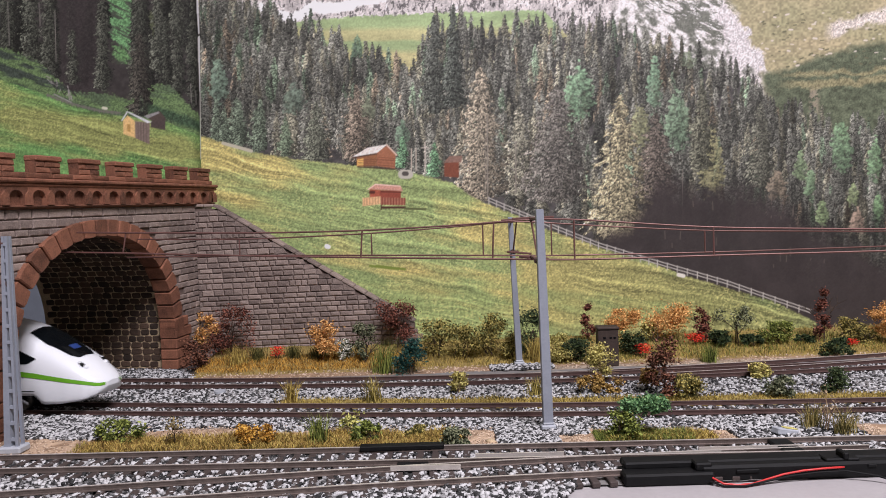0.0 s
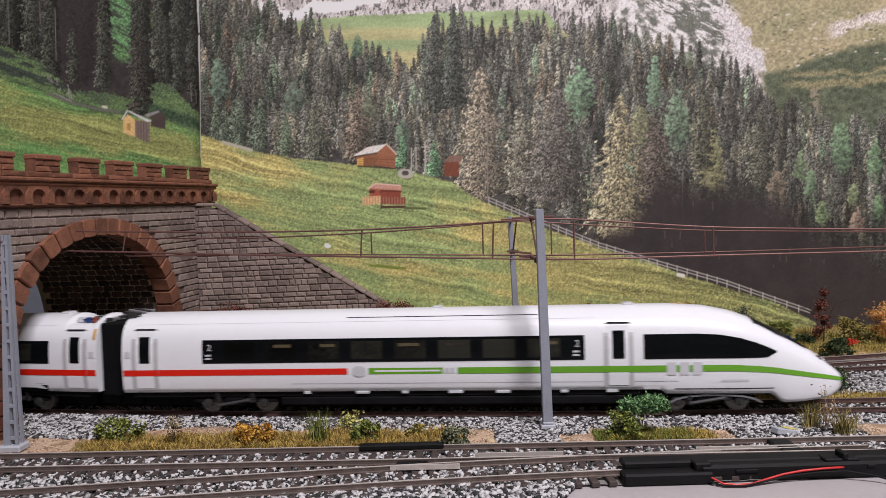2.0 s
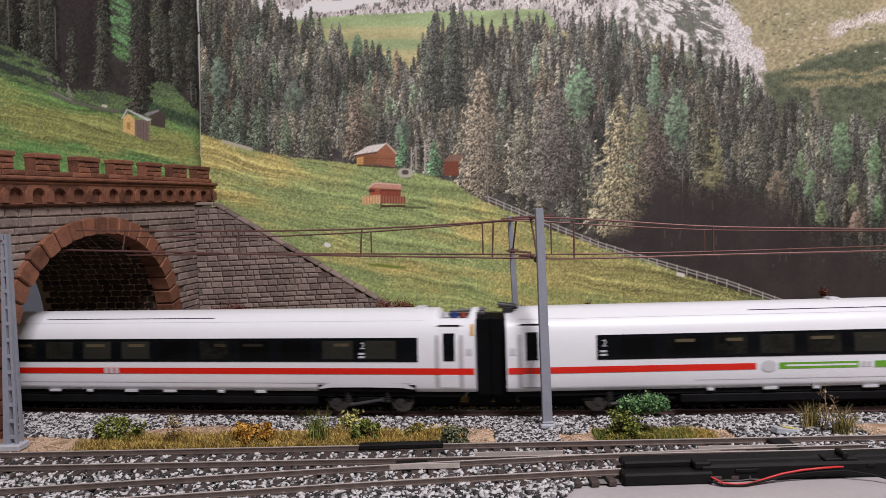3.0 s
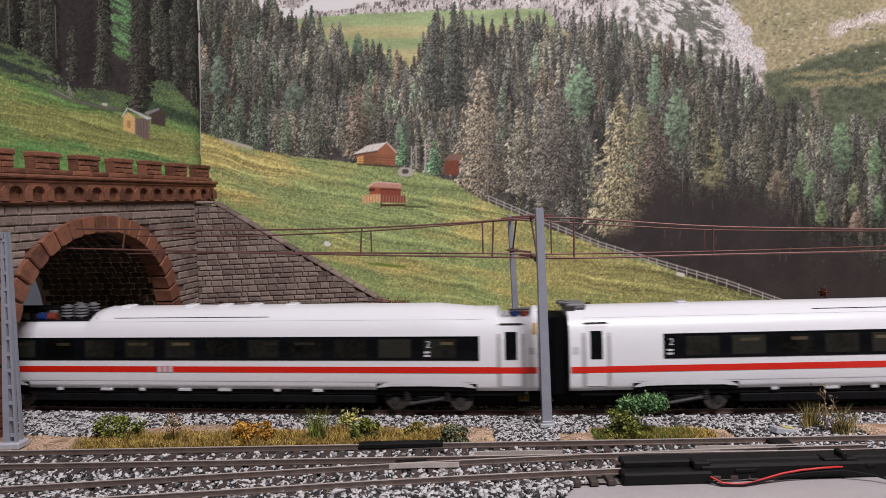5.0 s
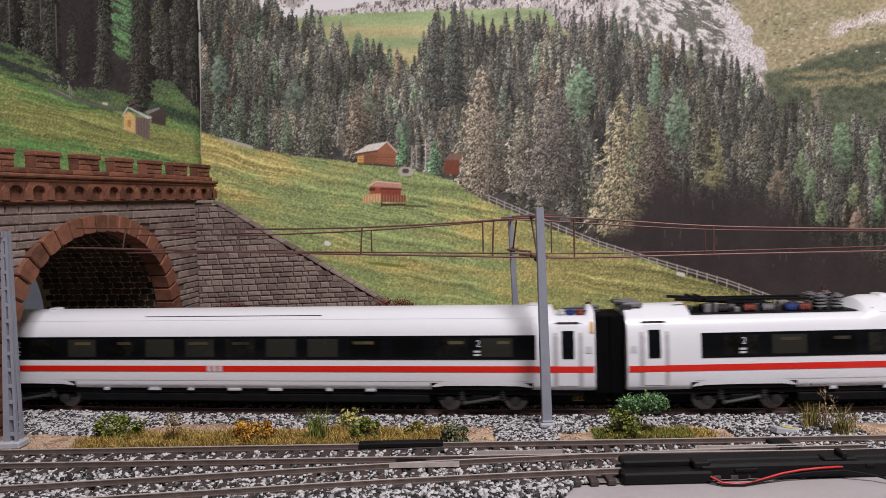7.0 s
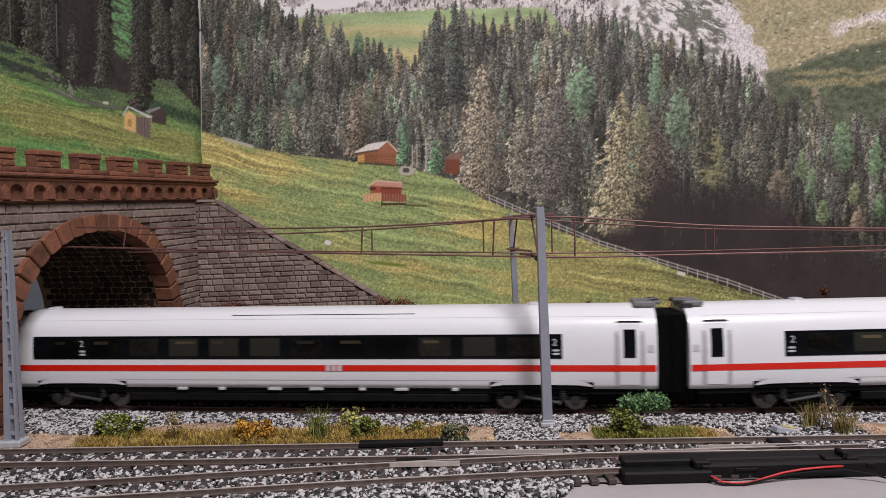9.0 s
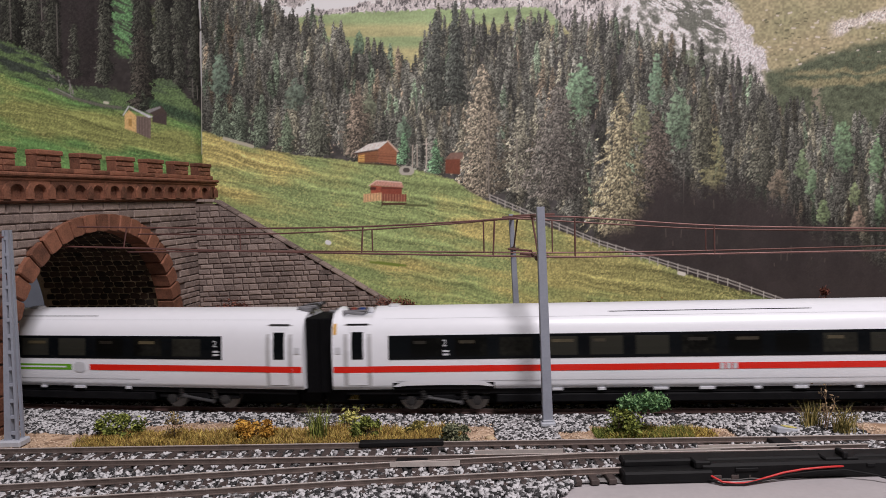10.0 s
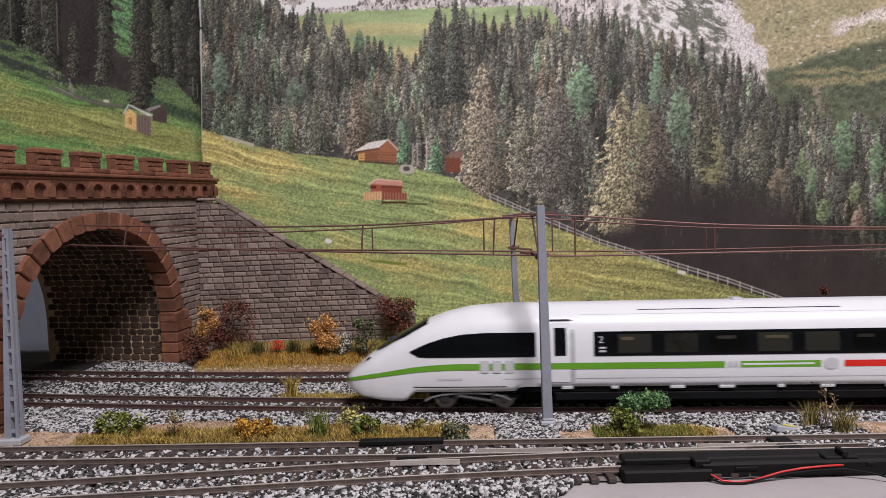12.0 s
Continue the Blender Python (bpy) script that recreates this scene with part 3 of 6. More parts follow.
    for u in (728, 736):
        stroke(img, u, 262, u, 300, 1.0, (150, 140, 128))
    stroke(img, 712, 307, 723, 307, 8, (150, 146, 136))
    stroke(img, 715, 306, 719, 306, 4, (66, 62, 58))
    stroke(img, 577, 435, 580, 436, 4, (224, 222, 214))
    stroke(img, 1203, 486, 1212, 488, 3.5, (176, 172, 164))
    for k in (0.35, 0.65):
        stroke(img, 640 + 40 * k, 470, 690 + 40 * k, 476, 2, (96, 108, 48))
    return img


def paint_slope():
    img = np.zeros(UU.shape + (3,))
    lay(img, np.ones_like(UU), [k * (0.75 + 0.5 * fbm(8, 141)) for k in (44, 41, 40)])
    # sunlit glades seen between the trunks
    ripple = fbm(6, 143, 4.0, 0.5)
    for pts, tone, k in (([(196, -40), (250, -40), (240, 104), (198, 66)], (76, 106, 72), 1.0), ([(204, 78), (240, 92), (236, 116), (204, 108)], (72, 98, 64), 1.0),
                         ([(246, -40), (362, -40), (362, 26), (300, 10)], (118, 112, 74), 1.0), ([(28, 22), (58, 30), (56, 52), (34, 46)], (78, 98, 74), 0.8), ([(250, 30), (300, 10), (300, 60), (262, 80)], (70, 78, 52), 0.6)):
        m = np.ones_like(UU)
        for (p, q), (c, d) in zip(pts, pts[1:] + pts[:1]):
            m = m * soft(((c - p) * (VV - q) - (d - q) * (UU - p)) / math.hypot(c - p, d - q) + 10 * (FINE2 - 0.5), 5)
        lay(img, m * k * np.clip((ripple - 0.30) * 7, 0.25, 1), [t * (0.74 + 0.5 * FINE) for t in tone])
    r = np.random.default_rng(5)
    stand = []
    for k in range(60):
        u, base = r.uniform(-60, 380), r.uniform(20, 165)
        if 190 < u < 240 or 105 < u < 165 and k % 3:
            continue
        base = min(base, 118 + 0.22 * u)
        stand.append((base, u, r.uniform(80, 170), r.uniform(0.62, 1.15)))
    for k, (base, u, tall, lum) in enumerate(sorted(stand)):
        conifer(img, u, base - tall, base, tall * 0.10, [q * lum for q in (36, 36, 33)], 700 + k, 0.9, 0.1, 0.5)
    # gloom under the wood
    gloom = soft(UU - 112, 14) * soft(182 - UU, 14) * soft(164 - VV, 14)
    lay(img, 0.75 * gloom, [q * (0.8 + 0.4 * FINE) for q in (40, 36, 36)])
    for k, (u, top, base, half, lum) in enumerate(((132, 54, 150, 13, 1.2), (186, -10, 160, 17, 1.1), (180, 84, 158, 12, 1.3), (250, -60, 200, 21, 1.05), (282, -20, 130, 16, 1.2), (316, -60, 176, 17, 1.1), (345, -10, 190, 15, 0.95), (298, 30, 150, 11, 0.9),
                                                   (60, -60, 116, 24, 1.15), (20, -60, 100, 18, 1.0), (92, -60, 128, 20, 1.1), (84, 108, 160, 9, 1.0))):
        conifer(img, u, top, base, half, [q * lum for q in (44, 45, 40)], 900 + k, 1.0, 0.0, 0.36)
    for u, v0, v1 in ((20, 4, 80), (102, 20, 108), (75, 6, 46), (339, 148, 180), (348, 160, 184)):
        stroke(img, u, v0, u + 1, v1, 0.7, (92, 88, 84))
    # shaded grass with lit strips at the foot of the wood
    foot = soft(VV - ridge([(-60, 70), (20, 86), (70, 108), (130, 162), (190, 164), (235, 176), (270, 150), (300, 148), (362, 212)]) + 8 * (FINE2 - 0.5), 4)
    strips = np.clip((fbm(8, 171, 5.0, 0.32) - 0.43) * 9, 0, 1)
    near = soft(UU - 120, 16)
    lit = strips * (1 - near) + near * (0.5 + 0.5 * strips)
    lay(img, foot, [((46, 52, 46)[c] * (1 - lit) + (72, 88, 58)[c] * lit) * (0.78 + 0.44 * FINE) for c in range(3)])
    conifer(img, 250, 60, 204, 24, (44, 42, 38), 931, 1.1, 0.0, 0.36)
    for k in range(22):
        u = r.uniform(84, 132)
        stroke(img, u, 0.55 * u + 96 + r.uniform(-12, 10), u + r.uniform(2, 8), 0.55 * u + 98 + r.uniform(-10, 12), 0.8, (112, 108, 106) if k % 2 else (36, 34, 34))
    meadow(img, soft(VV - ridge([(-60, 122), (0, 138), (60, 158), (130, 188), (200, 203), (236, 206), (290, 212), (355, 240), (400, 250)]) + 2 * (FINE2 - 0.5), 3), (78, 106, 62), 161, (112, 108, 66))
    shade = soft(UU - 262, 16) * soft(9 - np.abs(VV - 196 - 0.34 * (UU - 280) - 8 * (fbm(9, 177) - 0.5)), 5)
    lay(img, shade * 0.85, [k * (0.7 + 0.6 * FINE) for k in (42, 56, 42)])
    fence(img, [(86, 170), (130, 186), (178, 198), (214, 202)], (82, 80, 74), 5, 4)
    stroke(img, 98, 166, 128, 180, 1.0, (110, 108, 106))
    stroke(img, 184, 190, 190, 191, 2.4, (150, 148, 134))
    conifer(img, 252, 168, 206, 9, (48, 52, 44), 950, 1.2)
    # two small huts
    quad(img, [(257, 204), (284, 195), (294, 208), (293, 230), (262, 226)][:4], (58, 50, 46))
    quad(img, [(268, 214), (293, 208), (293, 229), (268, 224)], (56, 48, 46))
    quad(img, [(256, 204), (282, 196), (284, 199), (262, 209)], (104, 102, 102))
    quad(img, [(219, 212), (227, 203), (240, 213), (240, 243), (219, 236)][:3] + [(240, 243)], (164, 136, 92))
    quad(img, [(219, 212), (240, 214), (240, 243), (219, 236)], (164, 136, 92))
    quad(img, [(240, 213), (266, 216), (265, 254), (240, 243)], (92, 80, 74))
    for u in (245, 250, 255, 260):
        stroke(img, u, 216, u, 242 + 0.45 * (u - 240), 0.5, (66, 58, 54))
    quad(img, [(226, 218), (232, 219), (232, 233), (226, 231)], (132, 104, 62))
    quad(img, [(224, 196), (228, 196), (270, 215), (262, 217)], (150, 150, 152))
    stroke(img, 217, 212, 226, 198, 1.2, (150, 150, 152))
    # torn white fold along the edge
    for a, b, c, d, w in ((354, -20, 355, 24, 2.6), (355, 24, 357, 60, 2.0), (357, 68, 357, 110, 2.8), (357, 110, 358, 160, 1.8), (358, 160, 358, 280, 0.9)):
        stroke(img, a, b, c, d, w, (206, 202, 196))
    return img


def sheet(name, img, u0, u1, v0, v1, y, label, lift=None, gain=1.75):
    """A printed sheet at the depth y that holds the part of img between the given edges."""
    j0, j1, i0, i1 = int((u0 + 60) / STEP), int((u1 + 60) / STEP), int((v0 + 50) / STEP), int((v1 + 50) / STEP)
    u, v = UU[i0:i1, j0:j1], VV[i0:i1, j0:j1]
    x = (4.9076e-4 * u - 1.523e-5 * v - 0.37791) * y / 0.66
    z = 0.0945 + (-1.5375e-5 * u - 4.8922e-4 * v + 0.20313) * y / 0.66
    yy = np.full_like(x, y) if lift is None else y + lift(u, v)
    n, k = u.shape
    co = np.stack([x, yy, z], -1).reshape(-1, 3)
    idx = np.arange(n * k).reshape(n, k)
    faces = np.stack([idx[1:, :-1], idx[1:, 1:], idx[:-1, 1:], idx[:-1, :-1]], -1).reshape(-1, 4)
    me = bpy.data.meshes.new(name)
    me.vertices.add(n * k)
    me.vertices.foreach_set("co", co.astype(np.float32).ravel())
    me.loops.add(faces.size)
    me.loops.foreach_set("vertex_index", faces.astype(np.int32).ravel())
    me.polygons.add(len(faces))
    me.polygons.foreach_set("loop_start", np.arange(0, faces.size, 4, dtype=np.int32))
    me.update(calc_edges=True)
    s = np.clip(img[i0:i1, j0:j1] / 255, 0, 1)
    lin = np.where(s <= 0.04045, s / 12.92, ((s + 0.055) / 1.055) ** 2.4) * gain
    lin = np.minimum(lin, 0.86)
    rgba = np.ones((n * k, 4), np.float32)
    rgba[:, :3] = lin.reshape(-1, 3)
    ink = me.color_attributes.new("ink", "FLOAT_COLOR", "POINT")
    ink.data.foreach_set("color", rgba.ravel())
    me.materials.append(M_POSTER)
    ob = new(name, me)
    return tagged(ob, label, "", "", "structure")


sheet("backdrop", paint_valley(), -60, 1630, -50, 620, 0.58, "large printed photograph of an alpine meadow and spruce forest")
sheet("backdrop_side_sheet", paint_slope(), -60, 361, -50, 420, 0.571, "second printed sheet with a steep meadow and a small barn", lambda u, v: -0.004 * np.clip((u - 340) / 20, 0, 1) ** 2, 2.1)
bm = bmesh.new()
box(bm, -420, 420, 583, 592, 0, 420)
structure("backdrop_board", bm, M_WALL, "board behind the printed backdrop")


# ---- tunnel portal ----
ARCH_S, ARCH_Z = -68.0, 24.0


def arch_point(a, b, deg, p=2.25):
    c, s = math.cos(math.radians(deg)), math.sin(math.radians(deg))
    q = (abs(c) ** p + abs(s) ** p) ** (-1 / p)
    return ARCH_S + a * q * c, ARCH_Z + b * q * s


def inside_arch(s, z, a, b, p=2.25):
    if z < ARCH_Z:
        return abs(s - ARCH_S) < a
    return abs((s - ARCH_S) / a) ** p + abs((z - ARCH_Z) / b) ** p < 1


def portal():
    p = empty("tunnel_portal", at(-179.9, 488.4, 3.0, 0, -1.5, 80.9), "two-track tunnel portal of red and grey stone with battlements", "tunnel portal")
    # core wall with the opening
    bm = bmesh.new()
    hole = [arch_point(77, 72, d) for d in range(0, 181, 6)]
    out = [(ARCH_S + 77, -12)] + hole + [(ARCH_S - 77, -12), (-230, -12), (-230, 108), (71, 108), (71, -12)]
    prism(bm, out, 0.0, 8.0)
    wall = part("core_wall", bm, M_MORTAR, p)
    rnd = random.Random(3)
    shapes = {}

    def block(kind, w, d, h, material, parent, m, lip=0.5):
        key = (kind, round(w * 2), round(h * 2), rnd.randrange(3))
        if key not in shapes:
            shapes[key] = brick_mesh(kind, w, d, h, material, len(shapes), lip)
        return piece(kind, shapes[key], parent, m)

    # grey courses of the front
    z, row = -10.0, 0
    while z < 105:
        h = rnd.choice((3.6, 4.1, 4.1, 4.8))
        s = -150.0 + (0 if row % 2 else -9)
        while s < 70:
            w = rnd.choice((9.0, 12.0, 15.0, 18.0))
            if s + w > 64:
                w = 71.0 - s
            w = min(w, 71 - s)
            corners = [(s + a * w, z + b * h) for a in (0, .5, 1) for b in (0, 1)]
            if not any(inside_arch(x, y, 78, 71) for x, y in corners) and w > 3:
                block("block", w - 0.5, 1.1, h - 0.5, M_GREYSTONE, wall, at(s + 0.25, 0, z + 0.25))
            s += w
        z += h
        row += 1
    # red arch ring of wedge stones
    ring = part("arch_ring", prism_ring(75, 69.5, 81.5, 74.8, -1.2, 7.5), M_MORTAR, p, "recessed joints of the arch ring")
    n = 23
    for i in range(n):
        d0, d1 = i * 180 / n + 0.35, (i + 1) * 180 / n - 0.35
        bm = bmesh.new()
        k = 4
        ins = [arch_point(73, 67, d0 + (d1 - d0) * t / k) for t in range(k + 1)]
        outs = [arch_point(83.8, 76.2, d0 + (d1 - d0) * t / k) for t in range(k + 1)]
        bulge = rnd.uniform(-0.5, 0.5)
        prism(bm, ins + outs[::-1], -3.4 + bulge * 0.5, 8.0)
        bmesh.ops.bevel(bm, geom=[e for e in bm.edges if min(v.co.y for v in e.verts) < -2], offset=0.6, segments=1, affect="EDGES")
        part("arch_stone", bm, M_REDSTONE, ring)
    # quoined jambs
    for name, s0, s1 in (("jamb", ARCH_S + 73, ARCH_S + 73 + 21), ("jamb", ARCH_S - 73 - 20, ARCH_S - 73)):
        bm = bmesh.new()
        box(bm, s0 + 1, s1 - 1, -2, 7.6, -14, ARCH_Z + 2)
        j = part(name, bm, M_MORTAR, p, "red quoin jamb")
        z, i = -14.0, 0
        while z < ARCH_Z + 4:
            h = 6.8
            inset = 0 if i % 2 else 3.5
            bm = bmesh.new()
            a, b = (s0 - 0.2, s1 - inset) if s0 > ARCH_S else (s0 + inset, s1 + 0.2)
            box(bm, a, b, -3.2 - rnd.uniform(0, .4), 8.3, z + 0.2, z + h - 0.2, 0.6)
            part("quoin", bm, M_REDSTONE, j)
            z += h
            i += 1
    # corbel frieze with small round niches
    bm = bmesh.new()
    box(bm, -230, 71.5, -0.6, 13, 106.8, 119)
    frieze = part("frieze", bm, M_REDSTONE, p, "red frieze with a row of small round-headed niches")
    pitch, w = 15.6, 9.6
    for i in range(-2, 14):
        c = -132.0 + i * pitch
        arc = [(c + w / 2 * math.cos(math.radians(d)), 112.2 + 3.8 * math.sin(math.radians(d))) for d in range(0, 181, 20)]
        bm = bmesh.new()
        left, right = c - pitch / 2 + 0.1, c + pitch / 2 - 0.1
        if i == 13:
            right = 71.5
        prism(bm, [(c + w / 2, 108.8)] + arc + [(c - w / 2, 108.8), (left, 108.8), (left, 117.4), (right, 117.4), (right, 108.8)], -2.8, -0.5)
        part("niche_arch", bm, M_REDSTONE, frieze)
        bm = bmesh.new()
        prism(bm, [(right - 2.2, 108.8), (right - 2.2, 113.6), (right + 0.1, 116.0), (right + 2.4, 113.6), (right + 2.4, 108.8)], -3.7, -2.7)
        part("pilaster", bm, M_REDSTONE, frieze)
    for name, z0, z1, f in (("ledge", 107.4, 108.7, -3.2), ("string_course", 117.5, 119.3, -3.4), ("cornice", 119.4, 121.6, -4.6)):
        bm = bmesh.new()
        box(bm, -230, 72.5 if name == "ledge" else 75.5, f, 13, z0, z1, 0.7)
        part(name, bm, M_REDSTONE, p)
    s = -228.0
    while s < 70:
        w = min(rnd.choice((12.0, 16.0, 19.0)), 71 - s)
        block("coping", max(w - 0.3, 1), 2.0, 2.6, M_REDSTONE, p, at(s, 0, 121.8), 0.3)
        s += w
    bm = bmesh.new()
    box(bm, -230, 71, 0, 9.0, 121.4, 124.4)
    part("parapet", bm, M_MORTAR, p)
    # battlements
    for i in range(9):
        c = 60.3 - 33.2 * i
        merlon = part("merlon", merlon_core(c), M_MORTAR, p, "battlement block with a flat cap")
        for zz, off in ((124.6, 0), (127.6, 0)):
            for a, b in (((-9.0, 1.0), (1.3, 9.0)) if zz < 127 else ((-9.0, -3.0), (-2.7, 9.0))):
                block("stone", b - a, 1.1, 2.7, M_REDSTONE, merlon, at(c + a, 0, zz), 0.35)
        bm = bmesh.new()
        box(bm, c - 9.8, c + 9.8, -1.8, 5.4, 130.5, 133.2, 0.5)
        part("cap", bm, M_REDSTONE, merlon, "red cap stone")
        bm = bmesh.new()
        box(bm, c - 9.5, c - 8.9, -0.8, 4.9, 124.5, 130.6)
        part("side_stone", bm, M_REDSTONE, merlon)
    return p


def merlon_core(c):
    bm = bmesh.new()
    box(bm, c - 9.0, c + 9.0, 0, 4.8, 124.3, 130.6)
    return bm


def prism_ring(ai, bi, ao, bo, y0, y1):
    bm = bmesh.new()
    prism(bm, [arch_point(ai, bi, d) for d in range(0, 181, 6)] + [arch_point(ao, bo, d) for d in range(180, -1, -6)], y0, y1)
    return bm


portal()


def lining():
    """The brick-lined mouth of the tunnel, behind the portal."""
    p = empty("tunnel_lining", at(-179.9, 488.4, 3.0, 0, -1.5, 80.9), "dark brick tunnel lining with pale joints", "tunnel")
    L = 78.0
    path = [(ARCH_S + 77, -14), (ARCH_S + 77, 0), (ARCH_S + 77, 12)] + [arch_point(77, 71, d) for d in range(0, 181, 5)] + [(ARCH_S - 77, 12), (ARCH_S - 77, -14)]
    outer = [(ARCH_S + (s - ARCH_S) * 1.05, z if z < ARCH_Z else ARCH_Z + (z - ARCH_Z) * 1.05) for s, z in path]
    bm = bmesh.new()
    prism(bm, path + outer[::-1], 8.4, 15.2 + L)
    vault = part("vault", bm, M_CREAM, p, "pale mortar of the vault")
    # bricks along the right half of the vault
    line = [(ARCH_S + 77, -14.0), (ARCH_S + 77, ARCH_Z)] + [arch_point(77, 71, d) for d in range(4, 150, 4)]
    dist = [0.0]
    for a, b in zip(line, line[1:]):
        dist.append(dist[-1] + math.hypot(b[0] - a[0], b[1] - a[1]))
    rnd = random.Random(8)
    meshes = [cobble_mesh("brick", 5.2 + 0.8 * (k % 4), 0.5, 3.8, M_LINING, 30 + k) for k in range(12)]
    pos, row = 2.0, 0
    while pos < dist[-1] - 4:
        i = max(k for k, d in enumerate(dist) if d <= pos)
        a, b = line[i], line[i + 1]
        t = (pos - dist[i]) / (dist[i + 1] - dist[i])
        s, z = a[0] + (b[0] - a[0]) * t, a[1] + (b[1] - a[1]) * t
        ang = math.atan2(b[1] - a[1], b[0] - a[0])
        y = 8.6 + rnd.uniform(0, 4)
        while y < 15 + L - 8:
            k = rnd.randrange(12)
            w = 5.2 + 0.8 * (k % 4)
            up, into = Vector((math.cos(ang), 0, math.sin(ang))), Vector((0, 1, 0))
            out = up.cross(into).normalized()
            if out.dot(Vector((s - ARCH_S, 0, z - 20))) < 0:
                out = -out
            m = Matrix((into, out, up)).transposed().to_4x4()
            if m.determinant() < 0:
                m = Matrix((-into, out, up)).transposed().to_4x4()
                m = Matrix.Translation((s * MM, (y + w) * MM, z * MM)) @ m
            else:
                m = Matrix.Translation((s * MM, y * MM, z * MM)) @ m
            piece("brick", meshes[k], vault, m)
            y += w + 0.45
        pos += 4.25
        row += 1
    bm = bmesh.new()
    box(bm, -700, -285, 562, 566, 0, 92)
    structure("tunnel_back_card", bm, M_SHELL, "plain blue-grey card behind the tunnel")


lining()


def wing_wall():
    w = empty("retaining_wall", at(-171.0, 530.0, 0.0, 0, -1.2, -3.2), "sloping grey-brown stone retaining wall beside the portal", "wall")
    top = [(0, 110.0), (14.5, 109.4), (125.0, 38.0), (150, 22.0)]

    def cap(x):
        return float(np.interp(x, [p[0] for p in top], [p[1] for p in top]))

    bm = bmesh.new()
    prism(bm, [(0, 0), (150, 0), (150, 21), (125, 37), (14.5, 108), (0, 109)], 0.0, 9.0)
    core = part("wall_core", bm, M_MORTAR, w)
    rnd = random.Random(12)
    shapes = {}
    z, row = 0.5, 0
    while z < 107:
        rh = (3.9, 3.3, 4.3, 3.5, 3.9, 4.6)[rnd.randrange(6)]
        x = -1.0 - (4 if row % 2 else 0)
        while x < 150:
            ww = rnd.choice((4.2, 6.5, 7.4, 8.4, 9.4))
            x0 = max(x, 0)
            if z + rh - 0.2 < cap(x + ww) and ww - (x0 - x) > 2:
                key = (round(ww - (x0 - x), 1), rh, rnd.randrange(3))
                if key not in shapes:
                    shapes[key] = brick_mesh("block", key[0] - 0.4, 1.0, rh - 0.4, M_GREYSTONE, len(shapes) + 50, 0.6)
                piece("block", shapes[key], core, at(x0, 0, z))
            elif z + 1.5 < cap(x + ww * 0.5) and x > 10:
                xx1 = x + ww
                while z + rh - 0.2 > cap(xx1) and xx1 > x0 + 1:
                    xx1 -= 0.5
                bm = bmesh.new()
                hi = z + rh - 0.4
                xe = float(np.interp(-z, [-p[1] for p in top], [p[0] for p in top]))
                prism(bm, [(x0, z), (min(xe, x0 + ww), z), (max(xx1, x0 + 0.4), min(hi, cap(max(xx1, x0 + .4)))), (x0, min(hi, cap(x0)))], -1.0, 0)
                part("block", bm, M_GREYSTONE, core)
            x += ww
        z += rh
        row += 1
    # coping stones down the slope
    def slab(a, b, k):
        d = math.degrees(math.atan2(b[1] - a[1], b[0] - a[0]))
        L = math.hypot(b[0] - a[0], b[1] - a[1])
        n = max(1, round(L / 9.5))
        bm = bmesh.new()
        box(bm, 0.1, L / n - 0.1, -1.5, 9.6, -0.2, 1.8, 0.4)
        me = mesh_of("coping", bm, M_GREYSTONE)
        for i in range(n):
            t = i / n
            piece("coping", me, w, at(a[0] + (b[0] - a[0]) * t, 0, a[1] + (b[1] - a[1]) * t, 0, -d, 0))
    slab(top[0], top[1], 0)
    slab(top[1], top[2], 0)
    slab(top[2], top[3], 0)


wing_wall()

# ---- masts and overhead line ----


def box_mast(name, base, top, w0, w1, label):
    m = empty(name, at(*base), label, "catenary mast", "overhead line masts")
    dx, dz = top[0] - base[0], top[2] - base[2]
    bm = bmesh.new()
    vs = box(bm, -0.5, 0.5, -0.5, 0.5, 0, 1)
    for v in vs:
        k = v.co.z
        w = w0 * (1 - k) + w1 * k
        v.co = Vector((v.co.x * w * 2 * 0.5 + dx * k, v.co.y * w, k * dz))
    bmesh.ops.bevel(bm, geom=bm.edges[:], offset=0.25, segments=1, affect="EDGES")
    pole = part("pole", bm, M_MAST, m)
    bm = bmesh.new()
    box(bm, -3.2, 3.2, -3.2, 3.2, -1.5, 0.4, 0.4)
    box(bm, -2.4, 2.4, -2.4, 2.4, 0.4, 1.6, 0.4)
    part("foot", bm, M_CONC, m, "pale mast foot")
    return m


front_mast = box_mast("catenary_mast", (43.4, 326.9, 4.5), (42.0, 326.9, 98.3), 4.3, 3.4, "grey painted mast of the overhead line in ballast")
rear_mast = box_mast("catenary_mast", (45.6, 471.9, 4.8), (42.4, 471.9, 95.8), 4.0, 3.0, "grey painted mast of the overhead line on the grass bank")


